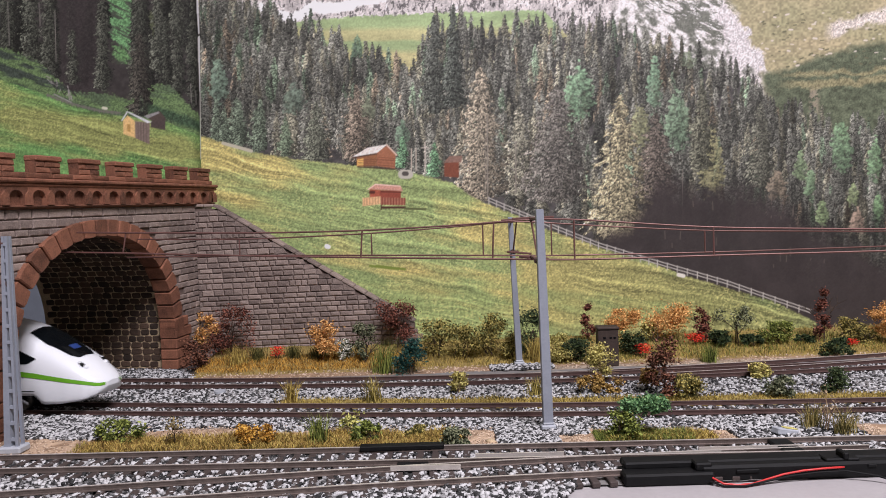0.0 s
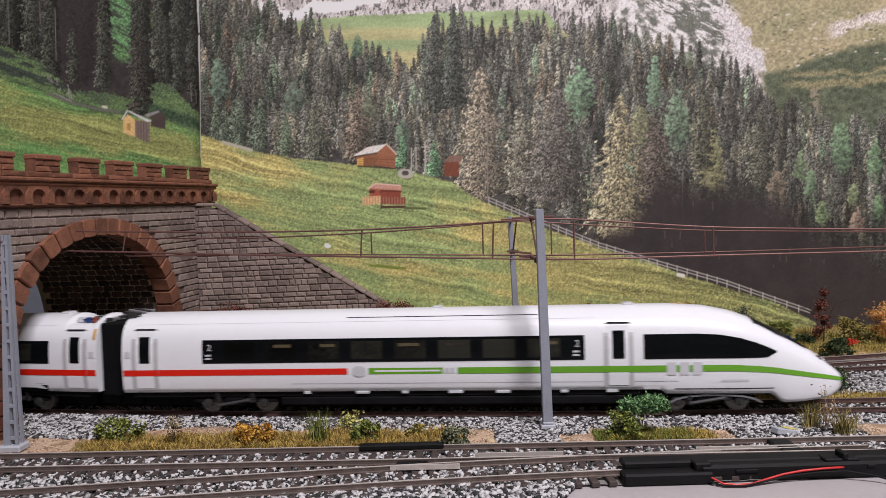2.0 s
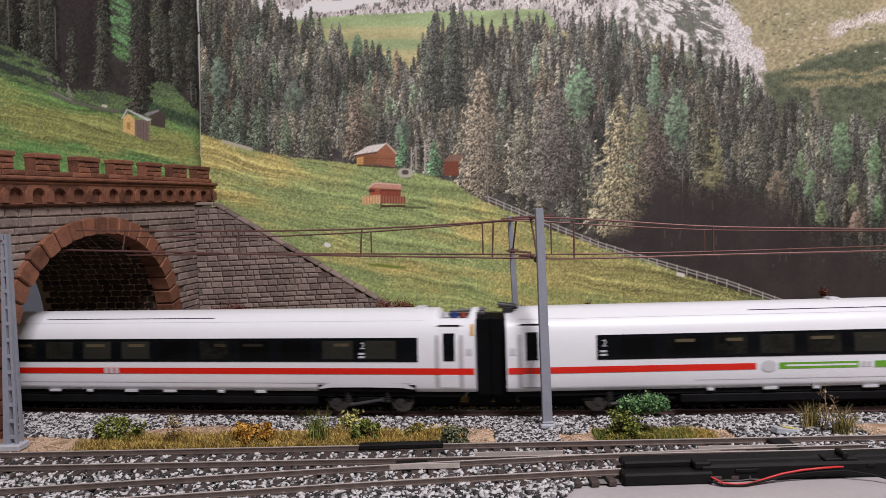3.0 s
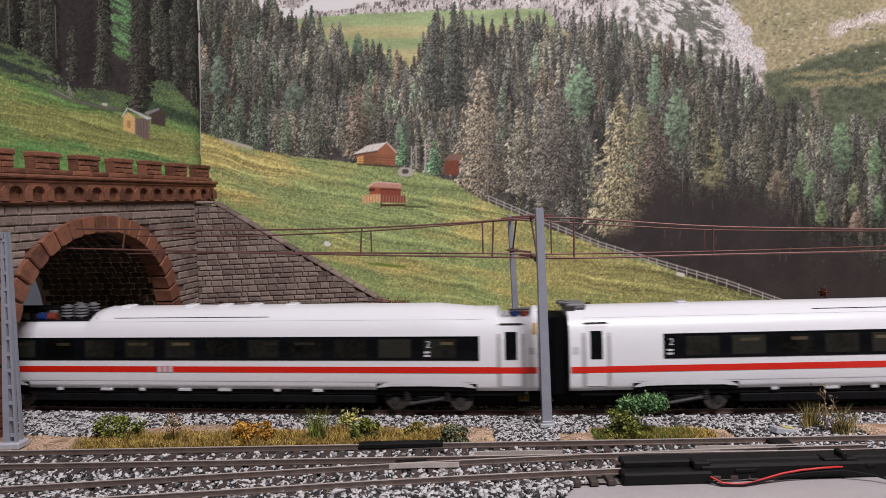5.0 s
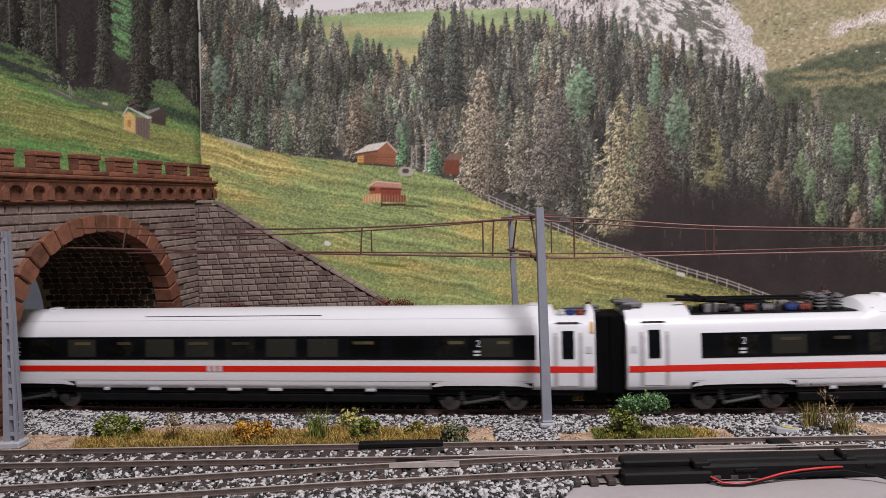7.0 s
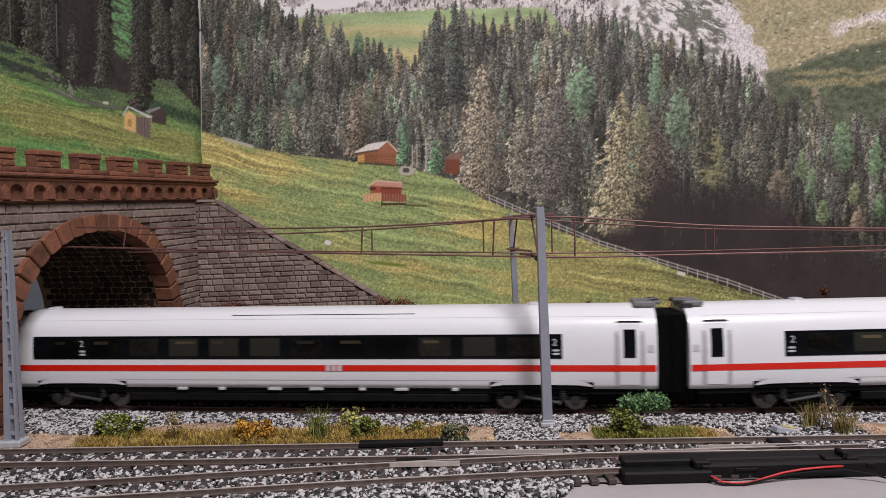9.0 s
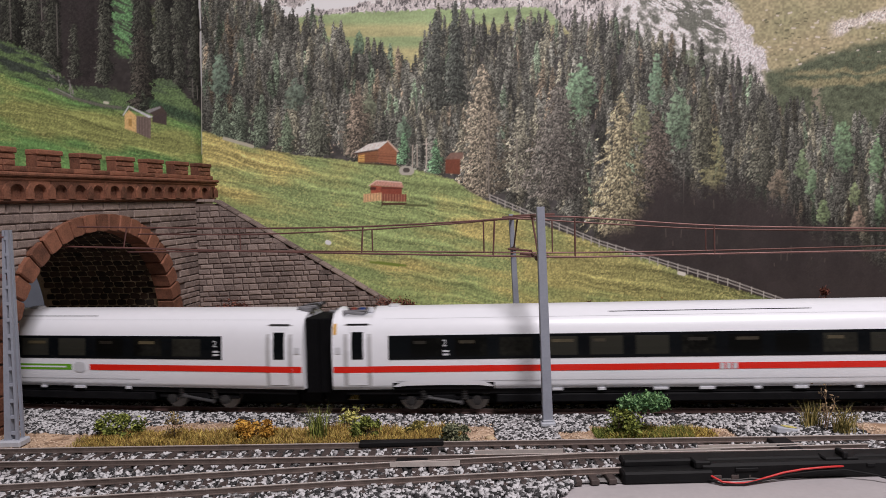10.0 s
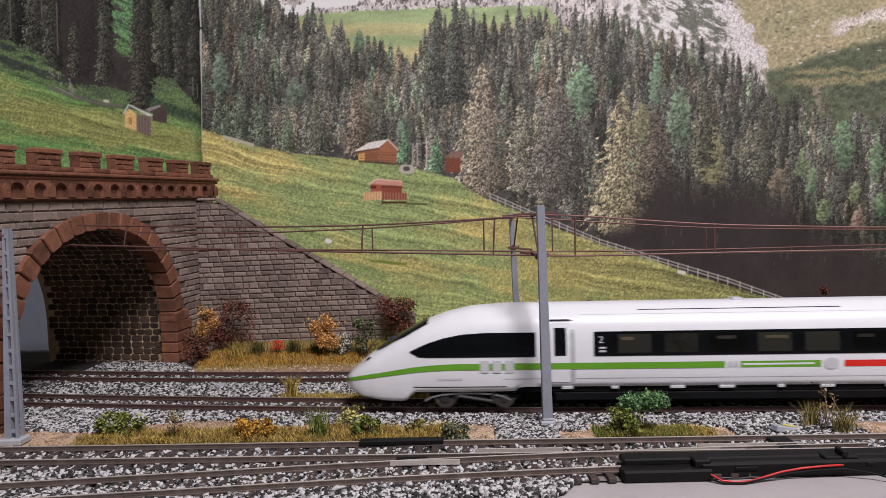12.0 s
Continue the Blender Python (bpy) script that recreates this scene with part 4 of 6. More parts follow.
def lattice_mast():
    m = empty("lattice_mast", at(-185.6, 319.6, 4.5), "grey lattice mast of the overhead line before the portal", "catenary mast", "overhead line masts")
    H = 89.5
    for sx, sy in ((2.9, -2), (2.9, 2)):
        bm = bmesh.new()
        r = box(bm, -0.55, 0.55, -0.7, 0.7, 0, H)
        for v in r:
            k = v.co.z / H
            v.co.x += sx * (1 - 0.6 * k) + 1.0 * k
            v.co.y += sy * (1 - 0.5 * k)
        part("leg", bm, M_MAST, m)
    bm = bmesh.new()
    r = box(bm, -2.6, 0.3, -2.6, 2.4, 0, H)
    for v in r:
        k = v.co.z / H
        v.co.x = v.co.x * (1 - 0.6 * k) + 1.0 * k
        v.co.y *= (1 - 0.5 * k)
    part("web_plate", bm, M_MAST, m)
    for i in range(13):
        k = (i + 0.5) / 13
        bm = bmesh.new()
        box(bm, 0, 3.1 * (1 - 0.6 * k), -2.4, -1.2, -0.7, 0.7)
        o = part("rung", bm, M_MAST, m)
        o.location = Vector((1.0 * k * MM, 0.6 * k * MM, k * H * MM))
    bm = bmesh.new()
    box(bm, -5, 5, -4.4, 4.4, -2.5, 0.5, 0.6)
    part("foot", bm, M_CONC, m, "pale mast foot")
    for z in (86.5, 69.5):
        bm = bmesh.new()
        tube(bm, (-6, 0, z), (1, 0, z), 1.5, 8)
        tube(bm, (-30, 3, z), (-6, 0, z), 0.5, 6)
        part("bracket_arm", bm, M_WIRE, m)


lattice_mast()


def wire(name, pts, r, material, parent, label=""):
    """A continuous round wire through the points."""
    cu = bpy.data.curves.new(name, "CURVE")
    cu.dimensions, cu.bevel_depth, cu.bevel_resolution = "3D", r * MM, 2
    sp = cu.splines.new("POLY")
    sp.points.add(len(pts) - 1)
    for q, p in zip(sp.points, pts):
        q.co = (p[0] * MM, p[1] * MM, p[2] * MM, 1)
    cu.materials.append(material)
    ob = new(name, cu)
    ob.parent = parent
    return tagged(ob, label)


def overhead(f, contact, carrier, droppers, label):
    """A contact wire with its sagging carrier above the plan line f; both given as (x, z)."""
    t = empty("overhead_line", at(0, 0, 0), label, "overhead line", "overhead lines")

    def curve(knots):
        xs = np.linspace(knots[0][0], knots[-1][0], 60)
        kx, kz = zip(*knots)
        zs = np.interp(xs, kx, kz)
        for _ in range(3):
            zs[1:-1] = (zs[:-2] + 2 * zs[1:-1] + zs[2:]) / 4
        return xs, zs

    cx, cz = curve(contact)
    kx, kz = curve(carrier)
    wire("contact_wire", [(x, f(x), z) for x, z in zip(cx, cz)], 0.45, M_WIRE, t)
    wire("carrier_wire", [(x, f(x), z) for x, z in zip(kx, kz)], 0.42, M_WIRE, t)
    for x, lean in droppers:
        wire("dropper", [(x, f(x), float(np.interp(x, cx, cz))), (x + lean, f(x), float(np.interp(x + lean, kx, kz)))], 0.42, M_WIRE, t)
    return t


overhead(y_train, [(-205, 85.0), (-161, 83.4), (-97, 80.4), (-40, 78.2), (20, 76.0), (62, 74.3), (123, 74.7), (205, 74.5), (420, 76)],
         [(-188, 94.6), (-96, 91.6), (-39, 91.1), (21, 92.8), (46, 94.9), (62, 93.6), (124, 87.7), (205, 84.4), (420, 84)],
         [(-163, 2), (-40, 1), (23.5, 1), (62, 0), (126, 0), (205, 0)], "bronze contact wire and carrier above the train track")
overhead(lambda x: y_rear(x) + 2, [(-189, 78.8), (-114, 78.1), (-42, 76.3), (29, 74.2), (60, 73.0), (151, 72.0), (258, 71.9), (420, 73)],
         [(-182, 89.5), (-113, 87.5), (-42, 88.7), (30, 92.3), (39, 94.6), (60, 91.6), (102, 88.1), (151, 84.3), (258, 80.5), (420, 80)],
         [(-119, 0), (-41, 0), (23, 0), (62, 0), (150, 0)], "bronze contact wire and carrier above the rear track")


def cantilever(mast, reach, z_c, z_h, lean):
    bm = bmesh.new()
    tube(bm, (lean, 0, z_h), (lean, reach, z_h + 0.6), 0.7, 6)
    tube(bm, (lean, 0, z_c + 1), (lean, reach, z_c + 2.5), 0.7, 6)
    tube(bm, (lean, reach * 0.25, z_c + 1.2), (lean, reach, z_h + 0.6), 0.5, 6)
    part("cantilever", bm, M_WIRE, mast)
    bm = bmesh.new()
    tube(bm, (lean - 9, reach, z_h + 0.6), (lean + 11, reach, z_h + 1.0), 0.55, 6)
    tube(bm, (lean - 6, reach, z_c + 2.6), (lean + 8, reach, z_c + 1.0), 0.6, 6)
    part("registration_arm", bm, M_WIRE, mast)
    for q in (0.1, 0.35):
        bm = bmesh.new()
        for k in range(3):
            tube(bm, (lean, reach * q + k * 1.4 * (1 if reach > 0 else -1), z_c + 1.3), (lean, reach * q + (k * 1.4 + 0.8) * (1 if reach > 0 else -1), z_c + 1.3), 1.3, 8)
        part("insulator", bm, M_RAIL, mast)


cantilever(front_mast, 34.0, 69.5, 89.5, -1.2)
cantilever(rear_mast, -37.0, 68.5, 88.6, -2.8)


# ---- the train ----
PROF_Q = (0.0, 0.06, 0.16, 0.30, 0.50, 0.62, 0.72, 0.80, 0.87, 0.925, 0.965, 0.99, 1.0)
PROF_W = (0.930, 0.962, 0.99, 1.0, 0.995, 0.975, 0.935, 0.875, 0.77, 0.62, 0.43, 0.22, 0.0)
HALF, TOP, SKIRT = 17.6, 48.3, 11.2


class Shell:
    """The outer skin of a car: half width, top and bottom along its length (x = 0 at the rear end)."""

    def __init__(self, length, nose, hump, bays):
        self.length, self.nose, self.hump, self.bays = length, nose, hump, bays

    def top(self, x):
        d = self.length - x
        t = TOP
        if self.hump:
            a, b = self.hump
            t += 1.7 * float(np.interp(x, [a - 1, a + 6, b - 14, b + 4], [0, 1, 1, 0]))
        if self.nose:
            t = min(t, float(np.interp(d, [0, 1.5, 4.4, 12, 25, 38, 48, 60, 76], [14.8, 16.6, 19.2, 25.5, 34.0, 40.9, 44.6, 47.2, 48.3])))
        return t

    def half(self, x):
        d = self.length - x
        w = HALF
        if self.nose:
            w *= float(np.interp(d, [0, 1.2, 3.5, 8, 15, 28, 45, 60], [0.26, 0.46, 0.61, 0.745, 0.85, 0.945, 0.99, 1.0]))
        return w

    def low(self, x):
        d = self.length - x
        if self.nose:
            return float(np.interp(d, [0, 2, 8, 20, 29, 33, 80, 82], [12.2, 9.5, 6.6, 5.0, 4.8, 9.0, 9.3, SKIRT]))
        return SKIRT

    def cut(self, x):
        """The height at which the roof is cut off flat: rounded ends and equipment bays."""
        ends = [x] if self.nose else [x, self.length - x]
        t = min(TOP + 1.8 - float(np.interp(e, [0, 1.0, 3.0], [3.6, 2.2, 0.0])) for e in ends)
        for a, b, z in self.bays:
            t = min(t, float(np.interp(x, [a - 1.6, a, b, b + 1.6], [60, z, z, 60])))
        return t

    def across(self, x, z):
        q = (z - self.low(x)) / (self.top(x) - self.low(x))
        return self.half(x) * float(np.interp(q, PROF_Q, PROF_W))

    def skin(self, x0, x1, step):
        bm = bmesh.new()
        rows, x, xs = [], x0, []
        while x < x1 - 1e-6:
            xs.append(x)
            d = self.length - x
            x += step if not self.nose or d > 84 else (1.2 if d < 14 else 2.0)
        xs.append(x1)
        for x in xs:
            lo, hi, h = self.low(x), self.top(x), self.half(x)
            top = self.cut(x)
            ring = [(h * w, min(top + 0.02 * q, lo + (hi - lo) * q)) for q, w in zip(PROF_Q, PROF_W)]
            ring = [(-y, z) for y, z in ring] + [(y, z) for y, z in ring[:-1][::-1]]
            rows.append([bm.verts.new((x, y, z)) for y, z in ring])
        k = len(rows[0])
        for a, b in zip(rows, rows[1:]):
            for i in range(k):
                j = (i + 1) % k
                bm.faces.new((a[i], a[j], b[j], b[i]))
        for ring in (rows[0], rows[-1][::-1]):
            bm.faces.new([bm.verts.new(v.co) for v in ring])
        return bm

    def patch(self, xs, lows, highs, out=0.14, side=-1, nz=5):
        """A thin panel on the skin between two height lines."""
        bm = bmesh.new()
        rows = []
        for x, lo, hi in zip(xs, lows, highs):
            rows.append([bm.verts.new((x, side * (self.across(x, lo + (hi - lo) * i / nz) + out), lo + (hi - lo) * i / nz)) for i in range(nz + 1)])
        for a, b in zip(rows, rows[1:]):
            for i in range(nz):
                bm.faces.new((a[i], a[i + 1], b[i + 1], b[i]))
        return bm

    def plate(self, x0, x1, z0, z1, out=0.14, side=-1, step=12.0):
        n = max(1, int((x1 - x0) / step))
        xs = [x0 + (x1 - x0) * i / n for i in range(n + 1)]
        return self.patch(xs, [z0] * (n + 1), [z1] * (n + 1), out, side)


WHEEL = {}


def wheelset(parent, x):
    if not WHEEL:
        bm = bmesh.new()
        for y in (-8.4, 8.4):
            tube(bm, (0, y - 1.3, 0), (0, y + 1.3, 0), 5.3, 20)
            tube(bm, (0, y - 1.5 if y < 0 else y + 0.9, 0), (0, y - 0.9 if y < 0 else y + 1.5, 0), 3.2, 16)
        tube(bm, (0, -10, 0), (0, 10, 0), 1.0, 8)
        WHEEL["wheel"] = mesh_of("wheelset", bm, M_STEEL)
    ob = new("wheelset", WHEEL["wheel"])
    ob.parent = parent
    ob.location = Vector((x * MM, 0, 5.3 * MM))


def bogie(car, c, open_frame, sh, half=15.4):
    bm = bmesh.new()
    for s in (-1, 1):
        box(bm, c - 21, c + 21, s * 13.2 - 0.9, s * 13.2 + 0.9, 5.6, 7.6, 0.4)
        box(bm, c - 5.5, c + 5.5, s * 13.6 - 1.4, s * 13.6 + 1.4, 4.2, 8.6, 0.8)
    box(bm, c - 18, c + 18, -11, 11, 6.2, 10.5)
    b = part("bogie", bm, M_UNDER, car, "black bogie frame")
    for w in (-half, half):
        wheelset(b, c + w)
        for s in (-1, 1):
            bm = bmesh.new()
            tube(bm, (c + w, s * 13.0, 5.3), (c + w, s * 15.0, 5.3), 2.3, 12)
            tube(bm, (c + w, s * 15.0, 5.3), (c + w, s * 15.4, 5.3), 1.4, 10)
            part("axle_box", bm, M_BOGIE, b)
            bm = bmesh.new()
            tube(bm, (c + w * 0.62, s * 14.2, 5.6), (c + w * 0.62, s * 14.2, 10.6), 1.3, 10)
            for k in range(4):
                tube(bm, (c + w * 0.62, s * 14.2, 6.2 + k * 1.1), (c + w * 0.62, s * 14.2, 6.7 + k * 1.1), 1.7, 10)
            part("spring", bm, M_BOGIE, b)
    for s in (-1, 1):
        bm = bmesh.new()
        tube(bm, (c - 8, s * 15.6, 4.6), (c + 7, s * 15.6, 7.0), 0.75, 8)
        tube(bm, (c - 8, s * 15.6, 4.6), (c - 8, s * 14.2, 4.6), 1.1, 8)
        tube(bm, (c + 7, s * 15.6, 7.0), (c + 7, s * 14.2, 7.0), 1.1, 8)
        part("damper", bm, M_DAMPER, b, "grey damper rod")
    if open_frame:
        for s in (-1, 1):
            # black panel on the skin paints the dark of an open recess
            part("recess_panel", sh.plate(c - 23.5, c + 23.5, 11.1, 14.4, 0.16, s), M_UNDER, car, "flat black panel painting the dark of a recess above the bogie")
            xs = [c - 23, c - 20.5, c - 17, c, c + 17, c + 20.5, c + 23]
            part("bogie_valance", sh.patch(xs, [12.4, 12.6, 13.1, 13.3, 13.1, 12.6, 12.4], [12.9, 14.2, 15.3, 15.6, 15.3, 14.2, 12.9], 0.7, s, 2), M_WHITE, car, "white valance above the bogie")


def add_door(car, sh, c, side, stripe):
    body_lo, body_hi = 12.6, 41.6
    d = part("door", sh.plate(c - 6.6, c + 6.6, body_lo, body_hi, 0.22, side, 3), M_DOOR, car, "light grey passenger door with a tall window")
    part("door_leaf", sh.plate(c - 4.5, c + 4.5, body_lo + 0.8, body_hi - 1.2, 0.36, side, 3), M_WHITE, d)
    part("door_stripe", sh.plate(c - 6.6, c + 6.6, 19.4, 22.3, 0.42, side, 3), stripe, d)
    part("door_window", sh.plate(c - 2.7, c + 2.7, 25.6, 38.2, 0.5, side, 3), M_GLASS, d, "dark window")
    part("rain_gutter", sh.plate(c - 5.0, c + 5.0, 41.3, 41.9, 0.6, side, 3), M_UNDER, d)


def mark(car, sh, x, side, text, size, z, material):
    """A small painted figure on the side."""
    cu = bpy.data.curves.new("class_figure", "FONT")
    cu.body, cu.size, cu.align_x, cu.extrude = text, size * MM, "CENTER", 0.00003
    cu.materials.append(material)
    ob = new("class_figure", cu)
    ob.parent = car
    y = side * (sh.across(x, z + size * 0.3) + 0.34)
    ob.matrix_local = at(x, y, z, 88, 0, 0 if side < 0 else 180)


def bars(car, sh, name, x0, x1, z0, z1, n, side, material, out=0.4):
    """Illegible lettering as plain bars."""
    w = (x1 - x0) / n
    bm = bmesh.new()
    for i in range(n):
        a, b = x0 + i * w, x0 + (i + 0.72) * w
        v = [bm.verts.new((x, side * (sh.across(x, z) + out), z)) for x, z in ((a, z0), (b, z0), (b, z1), (a, z1))]
        bm.faces.new(v)
    part(name, bm, material, car, "small painted lettering")


def panes(band, sh, x0, x1, n, side):
    """Single panes in the window band, faintly lighter than the pillars, most with a painted tan reflection."""
    w = (x1 - x0) / n
    for i in range(n):
        pane = part("pane", sh.plate(x0 + (i + 0.14) * w, x0 + (i + 0.86) * w, 26.6, 35.0, 0.26, side), M_PANE, band)
        # tan strip on the glass imitates yellowish lights reflected in the pane
        if i % 3:
            k = 0.10 * (i % 4)
            part("luggage_rack", sh.plate(x0 + (i + 0.22 + k) * w, x0 + (i + 0.70 + k * 0.3) * w, 32.4, 33.8, 0.30, side, 6), M_REFLECTION, pane, "dim tan strip painted on the pane as reflected light")


def build_car(kind, label):
    """kind: 'end', 'roof_gear' or 'plain'. Local x runs from rear (0) to front, z from the rail."""
    L = 336.5 if kind == "end" else 328.0
    car = empty("end_car" if kind == "end" else "coach", Matrix(), label, "train car", "cars of the train")
    nose = kind == "end"
    hump = (8, 124) if nose else ((106, L - 34) if kind == "roof_gear" else None)
    bays = [] if nose else [(L - 18.5, L - 4.0, 44.2)]
    if kind == "roof_gear":
        bays.append((30.0, 106.0, 43.4))
    sh = Shell(L, nose, hump, bays)
    body = part("body", sh.skin(0, L, 1.0 if not nose else 3.0), M_WHITE, car, "glossy white body shell", smooth=True)
    # underframe
    hi = L - (36 if nose else 6)
    a, b = (78, hi - 62) if nose else (76, L - 76)
    # the last is an added black box that closes the view underneath
    for name, d in (("equipment_box", (a, b, -15.6, 15.6, 4.6, 8.3)), ("underframe", (4, hi, -15.2, 15.2, 8.4, 11.6)), ("dark_filler", (6, hi - 4, -6.4, 6.4, 2.2, 8.3))):
        bm = bmesh.new()
        box(bm, *d, 0.4)
        part(name, bm, M_UNDER, car)
    for c in ((55, L - 61) if nose else (51.5, L - 51.5)):
        bogie(car, c, not nose, sh, 13.8 if nose else 15.4)
    rs = random.Random(31)
    for i in range(7):
        x = 96 + i * (L - 200) / 6 + rs.uniform(-5, 5)
        w = rs.uniform(1.2, 4.0)
        for s in (-1, 1):
            bm = bmesh.new()
            box(bm, x - w, x + w, s * 16.4 - 0.3, s * 16.4 + 0.3, 10.0, 11.2, 0.15)
            part("skirt_clip", bm, M_LGREY, car)
    for side in (-1, 1):
        for c in ((11.6, 235.9) if nose else (12.0, L - 12.0)):
            add_door(car, sh, c, side, M_GREENP if nose and c > 100 else M_REDP)
        if nose:
            w0, w1 = 40.5, 220.8
            win = part("window_band", sh.plate(w0, w1, 25.2, 36.3, 0.2, side), M_GLASS, car, "dark glazed window band")
            panes(win, sh, w0 + 8, w1 - 8, 8, side)
            xs = [L - d for d in (89.5, 80, 66, 56, 47, 40, 35.5, 31.5)]
            part("cab_side_window", sh.patch(xs, [25.2, 25.2, 25.2, 25.2, 25.2, 25.2, 25.4, 27.4], [36.3, 36.3, 36.3, 35.7, 34.0, 31.8, 29.9, 28.0], 0.2, side), M_GLASS, car, "tapering dark cab window")
            part("red_stripe", sh.plate(0.5, 111, 19.4, 22.3, 0.17, side), M_REDP, car, "red stripe along the side")
            part("thin_green_stripe", sh.plate(124, 155, 20.5, 21.3, 0.17, side), M_WHITE, part("green_panel", sh.plate(121, 156, 19.4, 22.3, 0.12, side), M_GREENP, car))
            ds = [48 - i * 1.15 for i in range(41)] + [1.2, 0.7, 0.3]
            kd = (48, 40, 32, 24, 16, 10, 6, 3.6, 2.0, 0.0)
            xs = [162.8 + i * 7.5 for i in range(17)] + [L - d for d in ds]
            lo = [19.4] * 17 + [float(np.interp(-d, [-q for q in kd], [19.3, 18.9, 18.2, 17.1, 15.9, 15.0, 14.2, 13.6, 13.2, 13.0])) for d in ds]
            up = [22.3] * 17 + [float(np.interp(-d, [-q for q in kd], [22.1, 21.6, 20.7, 19.3, 17.9, 16.8, 15.9, 15.2, 14.7, 14.4])) for d in ds]
            part("green_stripe", sh.patch(xs, lo, up, 0.22, side, 3), M_GREENP, car, "green stripe sweeping down to the nose")
            part("badge", sh.patch([113.5, 114.5, 116.5, 118.5, 119.5], [19.6, 18.6, 18.2, 18.6, 19.6], [22.1, 23.1, 23.5, 23.1, 22.1], 0.3, side), M_LGREY, car, "round grey badge")
            bars(car, sh, "lettering", 257, 274, 18.0, 23.6, 3, side, M_LGREY, 0.3)
            bars(car, sh, "lettering", 157, 162, 19.8, 22.2, 2, side, M_LGREY, 0.3)
            for x in (44, 217.5):
                mark(car, sh, x, side, "2", 4.4, 31.2, M_LGREY)
                for z in (27.0, 28.6):
                    bars(car, sh, "lettering", x - 2.0, x + 2.0, z, z + 0.9, 1, side, M_LGREY)
            part("panel_joint", sh.plate(84, 262, 15.0, 15.3, 0.12, side), M_LGREY, car)
        else:
            wa = 32.7 if kind == "roof_gear" else 41.8
            win = part("window_band", sh.plate(wa, L - 26.5, 25.2, 36.3, 0.2, side), M_GLASS, car, "dark glazed window band")
            panes(win, sh, wa + 7, L - 34, 12, side)
            part("red_stripe", sh.plate(0.5, L - 0.5, 19.4, 22.3, 0.17, side), M_REDP, car, "red stripe along the side")
            for x in ((51.5, L - 50) if kind == "roof_gear" else (45.2, L - 52.5)):
                mark(car, sh, x, side, "2", 4.4, 31.2, M_LGREY)
                for z in (27.0, 28.6):
                    bars(car, sh, "lettering", x - 2.0, x + 2.0, z, z + 0.9, 1, side, M_LGREY)
            bars(car, sh, "lettering", L * 0.44, L * 0.44 + 8.5, 19.5, 22.2, 3, side, M_LGREY, 0.3)
            part("panel_joint", sh.plate(30, L - 30, 15.0, 15.3, 0.12, side), M_LGREY, car)
        part("roof_joint", sh.plate(112 if kind == "roof_gear" else 6, L - 110 if nose else L - 24, 43.6, 43.75, 0.1, side), M_LGREY, car)
        part("roof_seam", sh.plate(110, 200, 45.2, 45.5, 0.12, side), M_UNDER, car)
    # windscreen
    if nose:
        bm = bmesh.new()
        rows = []
        for d in [14.5 + 1.2 * i for i in range(22)]:
            x = L - d
            lo, t, h = sh.low(x), sh.top(x), sh.half(x)
            q0 = float(np.interp(d, [14.5, 18, 30, 40], [0.975, 0.945, 0.925, 0.94]))
            qs = [q0 + (1 - q0) * i / 4 for i in range(5)]
            ring = [(-h * float(np.interp(q, PROF_Q, PROF_W)), lo + (t - lo) * q) for q in qs]
            ring += [(-y, z) for y, z in ring[:-1][::-1]]
            rows.append([bm.verts.new((x + 0.1, y, z + 0.22)) for y, z in ring])
        for a, b in zip(rows, rows[1:]):
            for i in range(len(a) - 1):
                bm.faces.new((a[i], a[i + 1], b[i + 1], b[i]))
        ws = part("windscreen", bm, M_GLASS, car, "dark curved windscreen", smooth=True)
        # small blue patch laid over the dark glass
        x = L - 21.0
        bm = bmesh.new()
        box(bm, x - 1.8, x + 1.8, -3.0, 2.4, -0.15, 0.15, 0.1, Matrix.Translation((0, 0, sh.top(x) + 0.3)) @ Matrix.Translation((x, 0, 0)) @ Matrix.Rotation(math.radians(33), 4, "Y") @ Matrix.Translation((-x, 0, 0)))
        part("blue_patch", bm, M_BLUE, ws, "small blue patch laid on the windscreen")

        def on_hood(d, across):
            x = L - d
            z = sh.low(x) + (sh.top(x) - sh.low(x)) * float(np.interp(across, PROF_W[::-1], PROF_Q[::-1]))
            return x, sh.half(x) * across, z

        for s in (-1, 1):
            for name, d, r, paint in (("lamp_recess", 11.2, (2.6, 1.5, 0.55), M_UNDER), ("headlight", 9.6, (1.3, 1.2, 0.8), M_WHITE), ("headlight", 12.4, (1.1, 1.0, 0.75), M_LGREY)):
                x, y, z = on_hood(d, 0.58)
                bm = bmesh.new()
                q = bmesh.ops.create_uvsphere(bm, u_segments=12, v_segments=8, radius=1.0)
                bmesh.ops.transform(bm, matrix=Matrix.Translation((x, s * y, z)) @ Matrix.Rotation(math.radians(38), 4, "Y") @ Matrix.Diagonal((*r, 1)), verts=q["verts"])
                part(name, bm, paint, car, smooth=True)
        for s in (-1, 1):
            arc = [(L - d, z) for d, z in ((78, 5.2), (75, 6.8), (70, 8.0), (63, 8.6), (54, 8.6), (46, 8.0), (41, 6.8), (38, 5.2))]
            bm = bmesh.new()
            prism(bm, arc + [(x, z - 0.8) for x, z in arc[::-1]], s * 15.2 - 0.4, s * 15.2 + 0.4)
            part("bogie_fairing", bm, M_EQUIP, car, "arched grey fairing above the wheels")
            part("skirt_joint", sh.plate(L - 76, L - 33, 11.3, 11.7, 0.15, s, 5), M_UNDER, car)
